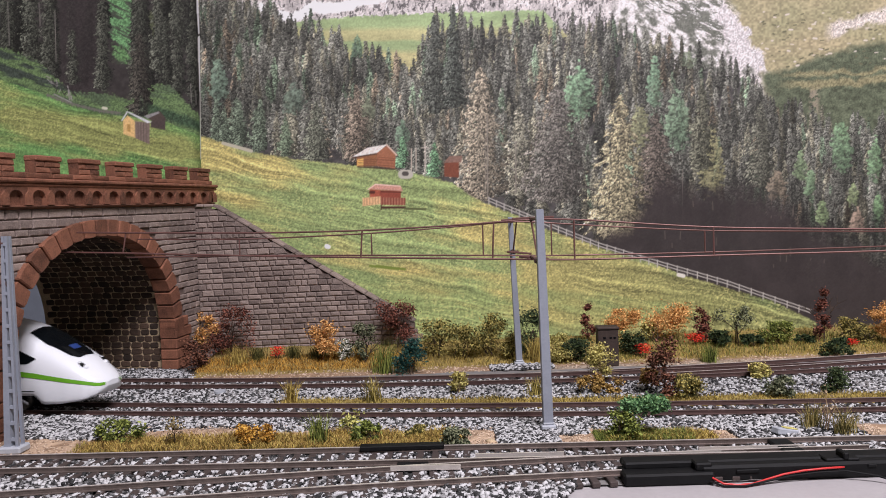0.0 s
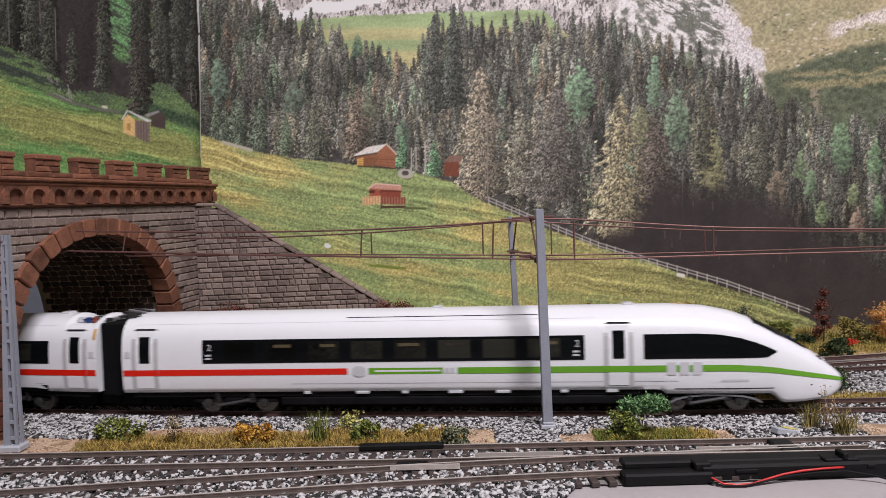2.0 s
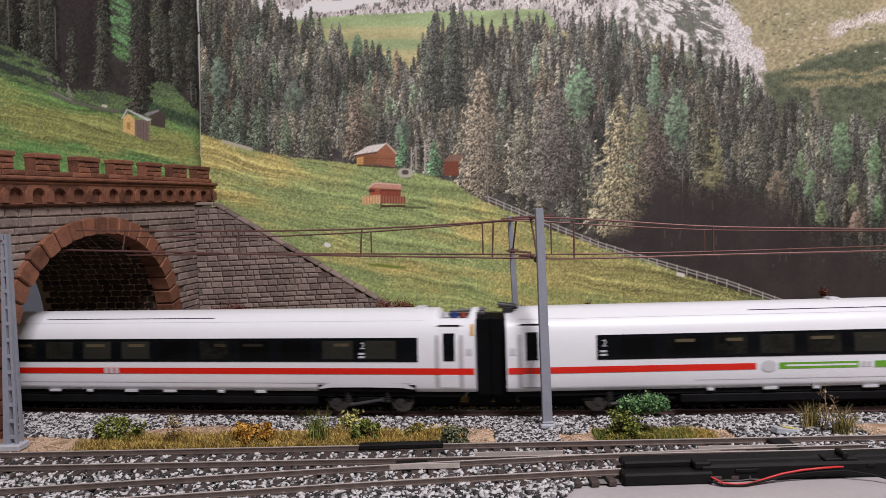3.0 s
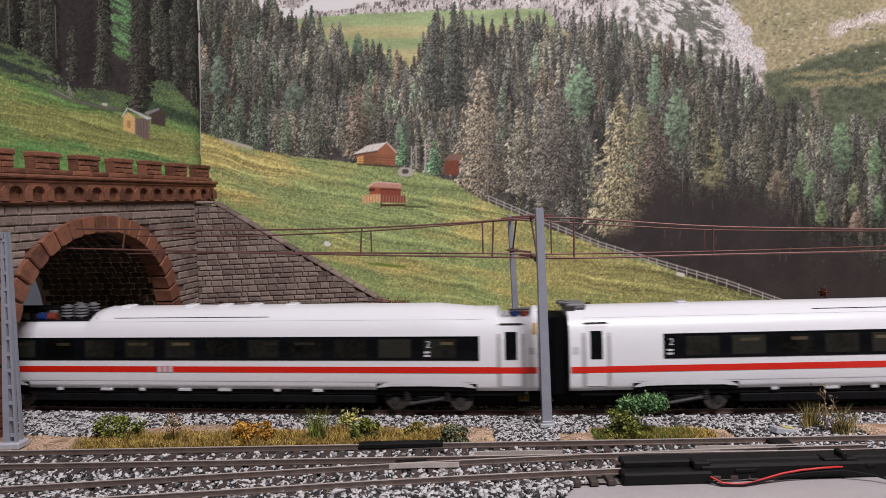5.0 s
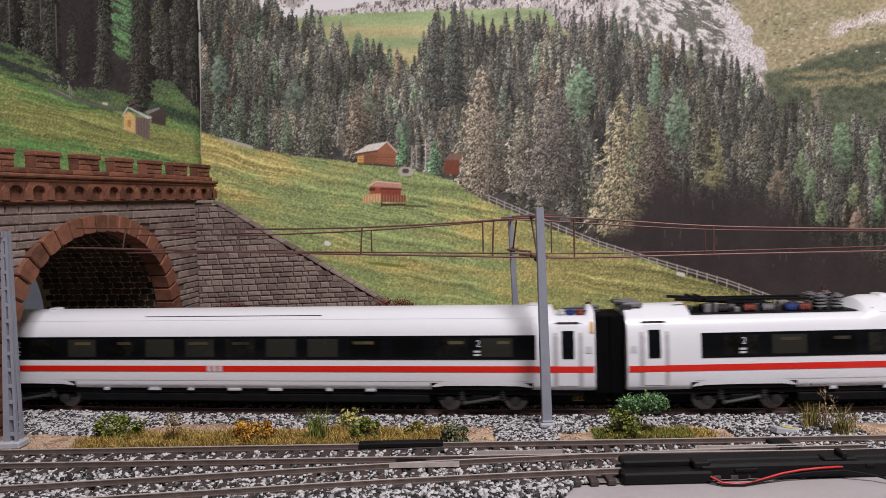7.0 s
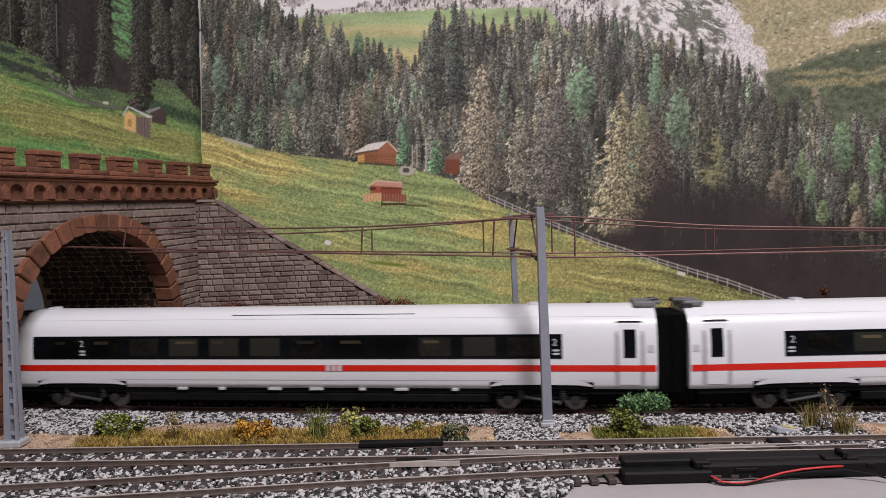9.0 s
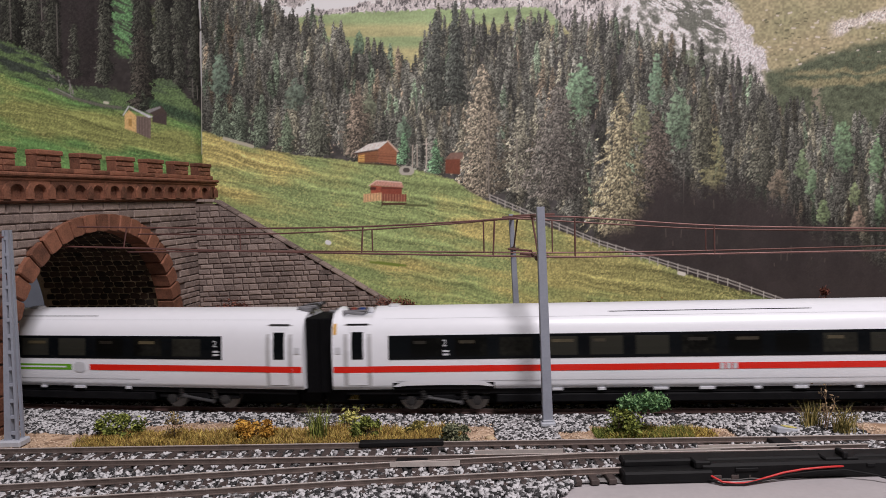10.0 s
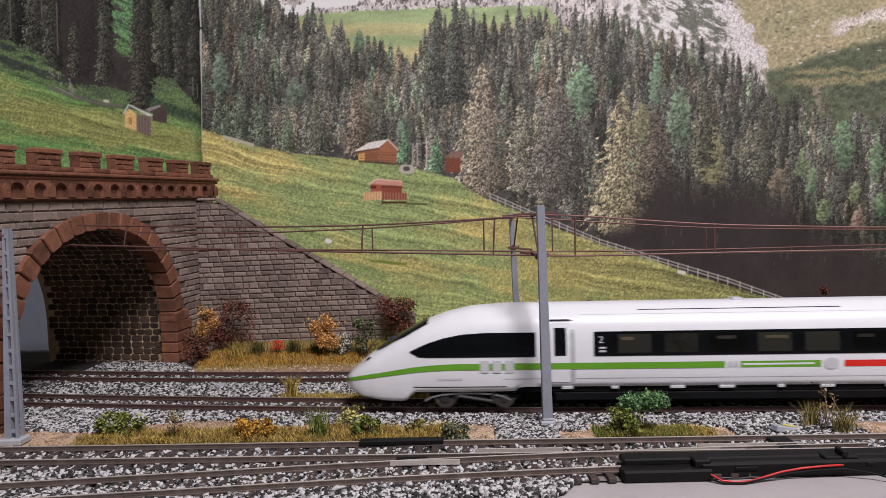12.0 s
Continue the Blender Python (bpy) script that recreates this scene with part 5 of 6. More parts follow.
            part("skirt_step", sh.plate(L - 90, L - 82, 11.4, 13.4, 0.5, s, 4), M_WHITE, car)
            part("grille", sh.plate(L - 56, L - 44, 14.6, 15.6, 0.16, s, 4), M_LGREY, car)
    # roof things
    def roof_box(name, x0, x1, w, h, material, z=None):
        zz = (sh.top((x0 + x1) / 2) - 1.2) if z is None else z
        bm = bmesh.new()
        box(bm, x0, x1, -w, w, zz, zz + 1.0 + h, 0.5)
        part(name, bm, material, car)

    if kind == "roof_gear":
        rnd = random.Random(4)
        roof_box("gear_tray", 30, 106, 9.5, 0.2, M_UNDER, 42.9)
        for k in range(15):
            x = 33 + k * 4.6
            for y in (-6.5, 0.5):
                bm = bmesh.new()
                h = rnd.uniform(1.6, 3.8)
                box(bm, x, x + rnd.uniform(2, 3.8), y, y + rnd.uniform(3, 5.5), 43.6, 44.6 + h, 0.4)
                part("roof_gear", bm, rnd.choice((M_BOGIE, M_UNDER, M_EQUIP, M_UNDER)), car)
        for x, y, paint in ((58, -6.5, M_INS), (66, -7, M_EQUIP), (76.5, -7.0, M_BLUE), (82.5, -7.5, M_INS), (46, -6, M_BOGIE)):
            bm = bmesh.new()
            tube(bm, (x - 2.4, y, 45.8), (x + 2.4, y, 45.8), 1.3, 12)
            for k in range(4):
                tube(bm, (x - 2.0 + k * 1.3, y, 45.8), (x - 1.5 + k * 1.3, y, 45.8), 1.9, 12)
            part("insulator", bm, paint, car)
        for x in (90, 97.5):
            for y in (-6, 4):
                bm = bmesh.new()
                tube(bm, (x, y, 44), (x, y, 51.6), 1.5, 12)
                for k in range(4):
                    tube(bm, (x, y, 45.6 + k * 1.5), (x, y, 46.3 + k * 1.5), 3.0, 12)
                part("post_insulator", bm, M_EQUIP, car, "grey ribbed post insulator")
        bm = bmesh.new()
        for s in (-1, 1):
            tube(bm, (70, s * 5, 47.0), (32, s * 3, 49.6), 0.8, 6)
            tube(bm, (30, s * 3, 50.0), (86, s * 5.5, 49.4), 0.6, 6)
            tube(bm, (24, s * 7, 50.4), (50, s * 4, 49.0), 0.7, 6)
        tube(bm, (34, -10, 50.6), (34, 10, 50.6), 0.8, 6)
        tube(bm, (38, -10, 50.4), (38, 10, 50.4), 0.8, 6)
        tube(bm, (86, -5, 48.6), (97, -5, 51.4), 0.5, 6)
        part("folded_pantograph", bm, M_UNDER, car, "folded dark pantograph")
        for x in (118, 152, 170, 186, 205):
            roof_box("roof_vent", x, x + 5, 4.0, 0.7, M_WHITE)
    else:
        for x in ((150, 240) if nose else (52, L - 30)):
            roof_box("roof_vent", x, x + 5, 3.0, 1.0, M_LGREY)
    # roof cables and bellows at the coupled ends
    ends = (0,) if nose else (0, L)
    for e in ends:
        s = 1 if e == 0 else -1
        bm = bmesh.new()
        for k in range(5):
            x0 = e - s * (0.2 + k * 1.35)
            x1 = x0 - s * 0.9
            for w, zt in ((13.6, 44.5),):
                box(bm, min(x0, x1), max(x0, x1), -w, w, 9.0, zt, 0.4)
        box(bm, min(e, e - s * 6.4), max(e, e - s * 6.4), -12.6, 12.6, 9.5, 43.6)
        part("bellows", bm, M_RUBBER, car, "black folded gangway bellows")
        # black block added to stand in for the shadow under the gap
        bm = bmesh.new()
        box(bm, min(e + s * 5, e - s * 5.8), max(e + s * 5, e - s * 5.8), -8, 8, 3.4, 8.8, 0.6)
        part("gap_shade_block", bm, M_UNDER, car)
        bay = not nose and e > 0
        top = 44.2 if bay else 47.2
        rc = random.Random(int(e) + 5)
        for k, y in enumerate((-8, -3.5, 1.5, 6)):
            bm = bmesh.new()
            tube(bm, (e + s * (14 if bay else 6), y, top + 1.2), (e - s * 3, y + rc.uniform(-1.5, 1.5), top + rc.uniform(1.2, 2.6)), 0.8, 6)
            box(bm, min(e - s * 1, e + s * 4), max(e - s * 1, e + s * 4), y - 1.4, y + 1.4, top - 0.6, top + 1.6, 0.3)
            part("roof_cable", bm, M_EQUIP if k % 2 else M_BOGIE, car)
        if bay:
            for k, paint in enumerate((M_INS, M_BLUE, M_LGREY)):
                bm = bmesh.new()
                x = e + s * (6.2 + k * 4.2)
                tube(bm, (x, -8, top - 0.5), (x, -8, top + 2.6), 1.5, 10)
                tube(bm, (x, -8, top + 0.6), (x, -8, top + 1.4), 2.0, 10)
                part("insulator", bm, paint, car)
        elif not nose:
            bm = bmesh.new()
            box(bm, min(e, e + s * 9), max(e, e + s * 9), -9, 9, 47.4, 49.6, 0.5)
            part("roof_cover", bm, M_EQUIP, car)
        for sd in (-1, 1):
            part("end_sign", sh.plate(min(e + s * 1.4, e + s * 4.2), max(e + s * 1.4, e + s * 4.2), 28.2, 31.2, 0.2, sd, 2), M_LGREY, car)
            if bay:
                part("end_mark", sh.plate(min(e + s * 0.6, e + s * 2.2), max(e + s * 0.6, e + s * 2.2), 37.0, 42.0, 0.2, sd, 2), M_YELLOW, car, "faded yellow panel at the car's end")
    return car


front_car = build_car("end", "white end car with a pointed nose and green and red stripes")
coach_a = build_car("plain", "white coach with a red stripe and dark window band")
gear_car = build_car("roof_gear", "white coach with a red stripe and roof equipment")
coach_b = copy_thing(coach_a, Matrix())
coach_c = copy_thing(coach_a, Matrix())
rear_car = copy_thing(front_car, Matrix())


def train_x():
    """Arc length along the track against x, for x in mm."""
    xs = np.arange(-2450.0, 2450.0, 1.0)
    ys = np.array([y_train(x) for x in xs])
    s = np.concatenate([[0], np.cumsum(np.hypot(np.diff(xs), np.diff(ys)))])
    return xs, s - np.interp(0.0, xs, s)


PATH_X, PATH_S = train_x()
# the first coupling's way along the track, in mm, against time
RUN_T = (0, 0.5, 1.0, 1.5, 2.0, 2.5, 3.0, 5.0, 5.5, 6.0, 6.5, 7.0, 9.0, 9.5, 10.0, 10.5, 11.0, 11.5, 12.0)
RUN_S = (-514.5, -431.5, -343.5, -253.0, -162.0, -69.8, 22.5, 390.7, 482.3, 572.3, 664.5, 756.0, 1122.9, 1213.7, 1302.0, 1390.5, 1479.4, 1567.5, 1655.0)


def car_pose(s0, s1, length, flip):
    """A car whose ends lie at the path lengths s0 (rear, towards the tunnel) and s1."""
    k = 54.0
    xa, xb = np.interp(s0 + k, PATH_S, PATH_X), np.interp(s1 - k, PATH_S, PATH_X)
    a, b = Vector((xa, y_train(xa), 0)), Vector((xb, y_train(xb), 0))
    d = (b - a).normalized()
    mid = (a + b) / 2
    start = mid - d * length / 2
    yaw = math.degrees(math.atan2(d.y, d.x))
    if flip:
        start, yaw = mid + d * length / 2, yaw + 180
    return at(start.x, start.y, RAIL_Z, 0, 0, yaw)


def motions():
    cars = ((front_car, -6.0, -342.5, 336.5, False), (coach_a, 334.0, 6.0, 328.0, False), (gear_car, 674.0, 346.0, 328.0, False),
            (coach_b, 1014.0, 686.0, 328.0, False), (coach_c, 1354.0, 1026.0, 328.0, True), (rear_car, 1702.5, 1366.0, 336.5, True))
    times = [i * 0.25 for i in range(49)]
    for car, back, front, length, flip in cars:
        rows = []
        for t in times:
            g = float(np.interp(t, RUN_T, RUN_S))
            rows.append((t, car_pose(g - back, g - front, length, flip)))
        walk(car, rows)


# ---- ground, ballast and plants ----
def ground_z(x, y):
    edge = 463 + 0.02 * x
    if y < edge or x < -168:
        return 2.6
    rise = min(1.0, (x + 168) / 12)
    return max(0.3, 2.6 + rise * (min(1.0, (y - edge) / 62) * 8.6 - max(0.0, y - edge - 66) * 0.35))


def ground_sheet():
    xs, ys = np.arange(-420, 421, 3.0), np.arange(252, 578, 3.0)
    X, Y = np.meshgrid(xs, ys)
    r = np.random.default_rng(2)
    bump = r.random(X.shape)
    bump = (bump + np.roll(bump, 1, 0) + np.roll(bump, 1, 1) + np.roll(bump, 2, 0)) / 4
    zf = np.vectorize(ground_z)(X, Y) + (bump - 0.5) * 1.2 - 0.4
    patch = np.clip((r.random(X.shape) + bump - 0.8) * 2, 0, 1)
    grey, sand, grass, soil = (np.array(c) for c in ((0.20, 0.19, 0.185), (0.50, 0.36, 0.25), (0.27, 0.20, 0.07), (0.30, 0.20, 0.13)))
    c = np.empty(X.shape + (3,))
    c[:] = grey
    yt, yr = np.vectorize(y_train)(X), np.vectorize(y_rear)(X)
    front = (Y > np.vectorize(y_front)(X) + 10) & (Y < yt - 30)
    c[front] = sand
    c[front & (patch > 0.75)] = soil
    mid = (Y > yt + 10) & (Y < yt + 29)
    c[mid & (X > -90)] = grass
    c[Y > 459 + 0.02 * X] = soil
    c[Y > 468 + 0.02 * X] = grass
    # tunnel floor coloured darker to stand in for the shade inside
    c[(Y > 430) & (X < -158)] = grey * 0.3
    c[(Y > 457 + 0.02 * X) & (Y < 465 + 0.02 * X) & (X > 50)] = (0.32, 0.26, 0.20)
    zf -= 1.5 * (Y < np.vectorize(y_front)(X) + 10)
    zf -= 1.0 * ((np.abs(Y - yt) < 13) | (np.abs(Y - yr) < 13))
    c *= (0.7 + 0.6 * bump)[..., None]
    # pale board left bare at the near right
    n, k = X.shape
    idx = np.arange(n * k).reshape(n, k)
    faces = np.stack([idx[:-1, :-1], idx[:-1, 1:], idx[1:, 1:], idx[1:, :-1]], -1).reshape(-1, 4)
    cx, cy = X.ravel()[faces].mean(1), Y.ravel()[faces].mean(1)
    bare = (cy < 262) & (cx > 36) | (cy < 266) & (cx > 110)
    faces = faces[~bare]
    me = bpy.data.meshes.new("ground")
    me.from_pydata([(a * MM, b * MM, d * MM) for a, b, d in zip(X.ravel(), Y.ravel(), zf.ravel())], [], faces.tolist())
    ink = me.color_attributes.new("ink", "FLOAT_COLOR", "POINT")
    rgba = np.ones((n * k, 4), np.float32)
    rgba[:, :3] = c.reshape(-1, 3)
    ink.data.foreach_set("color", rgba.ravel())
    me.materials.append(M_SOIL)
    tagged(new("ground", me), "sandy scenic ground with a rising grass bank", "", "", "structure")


ground_sheet()


def scatter_ballast():
    """Loose stones: jittered blocks, thousands of them, as one heap."""
    r = np.random.default_rng(21)
    base = np.array([(-1, -1, -1), (1, -1, -1), (1, 1, -1), (-1, 1, -1), (-1, -1, 1), (1, -1, 1), (1, 1, 1), (-1, 1, 1)], float)
    quads = np.array([(0, 3, 2, 1), (4, 5, 6, 7), (0, 1, 5, 4), (1, 2, 6, 5), (2, 3, 7, 6), (3, 0, 4, 7)])
    zones = []

    def zone(n, x0, x1, lo, hi, z, size):
        x = r.uniform(x0, x1, n)
        y = np.array([lo(a) for a in x]) + r.random(n) * np.array([hi(a) - lo(a) for a in x])
        zones.append(np.stack([x, y, np.full(n, z) + r.uniform(-.5, .5, n), size * r.uniform(.6, 1.25, n)], 1))

    t, q = y_train, y_rear
    wave = lambda x: 4.0 * math.sin(x * 0.045) + 3.0 * math.sin(x * 0.11 + 1)
    zone(14900, -270, 310, lambda x: t(x) - 35 + wave(x), lambda x: t(x) - 12.5, 2.2, 0.57)
    zone(4800, -200, -145, lambda x: t(x) - 52, lambda x: t(x) - 12.5, 2.4, 0.57)
    zone(3400, 20, 60, lambda x: y_front(x) + 12, lambda x: t(x) - 20, 2.6, 0.57)
    zone(3200, 110, 170, lambda x: y_front(x) + 12, lambda x: t(x) - 20, 2.6, 0.57)
    zone(6900, -300, 310, lambda x: t(x) - 7, lambda x: t(x) + 7, 1.75, 0.52)
    zone(14900, -300, 310, lambda x: t(x) + (11 if x < -88 else 27), lambda x: max(t(x) + 14, q(x) - 12.5), 2.2, 0.56)
    zone(6900, -300, 310, lambda x: q(x) - 7, lambda x: q(x) + 7, 1.75, 0.52)
    zone(3400, -300, 310, lambda x: q(x) + 11.5, lambda x: q(x) + 16, 1.9, 0.53)
    zone(4100, -228, -156, lambda x: q(x) + 11, lambda x: q(x) + 46, 2.5, 0.57)
    zone(1000, 27, 66, lambda x: 458, lambda x: 472, 3.3, 0.57)
    zone(17200, -240, 240, lambda x: 250, lambda x: y_front(x) + 13, 1.45, 0.64)
    zone(4600, -240, 46, lambda x: 238, lambda x: 262, 1.6, 0.68)
    zone(1000, 110, 170, lambda x: 285, lambda x: 300, 1.8, 0.57)
    P = np.concatenate(zones)
    keep = np.ones(len(P), bool)
    keep &= ~((P[:, 1] < 270 - 0.02 * P[:, 0]) & (P[:, 0] > 50))
    keep &= ~((P[:, 1] < 262) & (P[:, 0] > 38 + (P[:, 1] - 250) * 0.6))
    keep &= ~(((P[:, 0] > 46) & (P[:, 0] < 66) | (P[:, 0] > 99) & (P[:, 0] < 118)) & (P[:, 1] > 296) & (P[:, 1] < 318))
    P = P[keep]
    n = len(P)
    v = base[None] * (1 + r.uniform(-.45, .45, (n, 8, 3)))
    a = r.uniform(0, 6.28, n)
    b = r.uniform(-.7, .7, n)
    ca, sa, cb, sb = np.cos(a)[:, None], np.sin(a)[:, None], np.cos(b)[:, None], np.sin(b)[:, None]
    x, y, z = v[..., 0], v[..., 1], v[..., 2] * 0.8
    y, z = y * cb - z * sb, y * sb + z * cb
    x, y = x * ca - y * sa, x * sa + y * ca
    s = P[:, 3:4]
    co = np.stack([x * s + P[:, 0:1], y * s + P[:, 1:2], z * s + P[:, 2:3]], -1).reshape(-1, 3) * MM
    f = (quads[None] + (np.arange(n) * 8)[:, None, None]).reshape(-1, 4)
    me = bpy.data.meshes.new("ballast")
    me.vertices.add(len(co))
    me.vertices.foreach_set("co", co.astype(np.float32).ravel())
    me.loops.add(f.size)
    me.loops.foreach_set("vertex_index", f.astype(np.int32).ravel())
    me.polygons.add(len(f))
    me.polygons.foreach_set("loop_start", np.arange(0, f.size, 4, dtype=np.int32))
    me.update(calc_edges=True)
    me.materials.append(M_STONE)
    tagged(new("ballast", me), "loose grey and white granite ballast round the tracks", "ballast", "", "stuff")


scatter_ballast()


def leaf_mat(name, dark, light, rough=0.8, gain=1.42):
    return mat(name, [min(1, q * gain) for q in dark], rough, vary=0.35, scale=260, per_island=1.2, second=[min(1, q * gain) for q in light], spec=0.2)


LEAF = {
    "maroon": leaf_mat("maroon_leaves", (0.052, 0.019, 0.014), (0.21, 0.080, 0.055)),
    "orange": leaf_mat("orange_leaves", (0.50, 0.235, 0.065), (0.80, 0.47, 0.18), gain=1.15),
    "darktwig": leaf_mat("dark_twig_leaves", (0.045, 0.018, 0.011), (0.20, 0.088, 0.055)),
    "straw": leaf_mat("straw_blades", (0.21, 0.145, 0.036), (0.46, 0.35, 0.10)),
    "straw2": leaf_mat("dry_blades", (0.11, 0.10, 0.03), (0.30, 0.24, 0.09)),
    "darkgrass": leaf_mat("dark_grass", (0.045, 0.047, 0.014), (0.11, 0.10, 0.03)),
    "white": leaf_mat("white_blossom", (0.09, 0.11, 0.05), (0.62, 0.60, 0.54)),
    "greygreen": leaf_mat("grey_green_leaves", (0.050, 0.065, 0.036), (0.19, 0.20, 0.12)),
    "green": leaf_mat("green_leaves", (0.055, 0.075, 0.016), (0.22, 0.25, 0.060)),
    "teal": leaf_mat("teal_leaves", (0.008, 0.035, 0.030), (0.028, 0.085, 0.070)),
    "teal2": leaf_mat("bright_green_leaves", (0.050, 0.120, 0.050), (0.16, 0.28, 0.12)),
    "olive": leaf_mat("olive_leaves", (0.075, 0.072, 0.020), (0.36, 0.30, 0.095)),
    "darkgreen": leaf_mat("dark_green_leaves", (0.014, 0.026, 0.013), (0.060, 0.085, 0.035)),
    "yellow": leaf_mat("yellow_leaves", (0.20, 0.17, 0.045), (0.46, 0.41, 0.15), gain=1.65),
    "red": leaf_mat("red_blossom", (0.52, 0.030, 0.016), (0.70, 0.07, 0.04)),
    "twig": leaf_mat("sparse_leaves", (0.11, 0.085, 0.04), (0.26, 0.20, 0.09)),
    "brown": leaf_mat("brown_leaves", (0.14, 0.082, 0.022), (0.38, 0.25, 0.08)),
    "goldplant": leaf_mat("golden_leaves", (0.22, 0.10, 0.014), (0.50, 0.29, 0.06)),
    "lime": leaf_mat("lime_leaves", (0.16, 0.17, 0.045), (0.42, 0.40, 0.13)),
    "dry": leaf_mat("dry_twigs", (0.16, 0.11, 0.06), (0.42, 0.32, 0.20)),
    "olivegrass": leaf_mat("olive_blades", (0.125, 0.105, 0.025), (0.36, 0.29, 0.09)),
}
M_BARK = mat("twig_bark", (0.060, 0.038, 0.026), 0.9, vary=0.3, scale=400)
M_TAN = mat("pale_twig", (0.30, 0.21, 0.12), 0.85, vary=0.3, scale=400)
plant_count = [0]


def leaves(verts, faces, p, size, rnd):
    a = Vector((rnd.gauss(0, 1), rnd.gauss(0, 1), rnd.gauss(0, 0.7))).normalized()
    b = a.cross(Vector((rnd.gauss(0, 1), rnd.gauss(0, 1), rnd.gauss(0, 1)))).normalized()
    s = size * rnd.uniform(0.6, 1.4)
    k = len(verts)
    n = a.cross(b) * s * 0.25
    for q in (a * s, b * s * 0.55 + n, -a * s * 0.9, -b * s * 0.55 + n):
        verts.append(tuple(p + q))
    faces.append((k, k + 1, k + 2, k + 3))


def limbs(bm, p, d, length, r, depth, rnd, tips):
    q = p + d * length
    tube(bm, p, q, r, 4, r * 0.65)
    tips.append(q)
    if depth:
        for _ in range(rnd.choice((2, 3, 3))):
            e = (d + Vector((rnd.gauss(0, .65), rnd.gauss(0, .65), rnd.gauss(0.12, .4)))).normalized()
            limbs(bm, p + d * length * rnd.uniform(0.5, 1.0), e, length * rnd.uniform(0.55, 0.8), r * 0.6, depth - 1, rnd, tips)


NAMES = {"maroon": ("dark maroon bush", "maroon"), "orange": ("autumn orange bush", "orange"), "darktwig": ("dark brown half-bare bush", "dark"), "white": ("small bush with white blossom", "white"),
         "greygreen": ("grey-green bush", "grey-green"), "green": ("green bush", "green"), "teal": ("dense blue-green bush", "teal"), "olive": ("olive-green hedge bush", "olive"),
         "darkgreen": ("dark green low bush", "dark green"), "yellow": ("pale yellow bush", "yellow"), "brown": ("rusty brown low shrub", "brown"), "goldplant": ("golden leafy plant", "gold"),
         "lime": ("lime-green leafy plant", "lime"), "teal2": ("bright green leafy plant", "green"), "twig": ("sparse half-bare shrub", "brown"), "dry": ("dry bare branching twig", "tan"),
         "red": ("clump of red flowers", "red")}


def bush(kind, colour, x, y, z, h, w):
    """B: dense clumps; R: small tree with airy clumps; S: sparse twigs; L: large-leaved plant; U: flat crown on a stem; F: flowers."""
    plant_count[0] += 1
    rnd = random.Random(100 + plant_count[0])
    place = "on the grass bank" if y > 450 else ("between the tracks" if y > 350 else "in the grass strip")
    nice = {"R": "small model tree", "S": "twig", "F": "flowers"}.get(kind, "bush")
    b = empty({"R": "model_tree", "S": "twig_shrub", "F": "flower_clump"}.get(kind, "bush"), at(x, y, z - 0.6), NAMES[colour][0] + " " + place, nice, "scenic plants")
    bm = bmesh.new()
    tips = []
    stems = {"B": 4, "R": 1, "S": 2, "L": 3, "F": 4, "U": 1}[kind]
    for s in range(stems):
        d = Vector((rnd.gauss(0, .35 if kind in "BLF" else .08), rnd.gauss(0, .3 if kind in "BLF" else .08), 1)).normalized()
        depth = {"B": 2, "R": 3, "S": 3, "L": 2, "F": 1, "U": 2}[kind]
        limbs(bm, Vector((rnd.gauss(0, w * .06), rnd.gauss(0, w * .06), 0)), d, h * (0.42 if kind != "R" else 0.45), max(0.36 if colour == "dry" else 0.22, h * 0.014), depth, rnd, tips)
    part("stem", bm, M_TAN if colour in ("dry", "orange", "yellow", "lime") else M_BARK, b)
    verts, faces = [], []
    if kind in "BRU":
        column = kind == "R" and w < h * 0.62
        n_cl = 15 if kind == "B" else 17
        per = int(min(150, 50 + w * 3.6) * (1.2 if colour == "orange" else 1.0))
        for c in range(n_cl):
            a = rnd.uniform(0, 6.28)
            q = math.sqrt(rnd.random())
            zz = rnd.uniform(0.08 if column else {"B": 0.16, "R": 0.30, "U": 0.70}[kind], 0.92)
            wide = 1.1 - 0.75 * zz if column else (1.0 if kind == "U" else math.sqrt(max(0.05, 1 - ((zz - 0.45) / 0.62) ** 2)))
            p = Vector((math.cos(a) * q * w * 0.46 * wide, math.sin(a) * q * w * 0.34 * wide, zz * h))
            rad = rnd.uniform(0.13, 0.25) * min(w, h * 1.15) * (0.6 if kind == "U" else 1.0)
            for _ in range(per):
                v = Vector((rnd.gauss(0, .55), rnd.gauss(0, .55), rnd.gauss(0, .5)))
                leaves(verts, faces, p + v * rad, 0.78, rnd)
    elif kind in "S":
        for t in tips:
            for _ in range({"dry": 1, "darktwig": 42, "twig": 2}.get(colour, 18)):
                leaves(verts, faces, t + Vector((rnd.gauss(0, 1.3), rnd.gauss(0, 1.3), rnd.gauss(0, 1.3))), 0.7, rnd)
    elif kind == "L":
        for t in tips:
            for _ in range(7):
                leaves(verts, faces, t + Vector((rnd.gauss(0, w * .1), rnd.gauss(0, w * .09), rnd.gauss(0, h * .06))), 0.95, rnd)
    else:
        for _ in range(260):
            leaves(verts, faces, Vector((rnd.gauss(0, w * .22), rnd.gauss(0, w * .2), h * rnd.uniform(.35, 1.0))), 0.62, rnd)
    part_leaf = raw("foliage", [(max(-w * .75, min(w * .75, a)), c, max(0.1, min(h * 1.06, d))) for a, c, d in verts], faces, LEAF[colour], b)
    return b


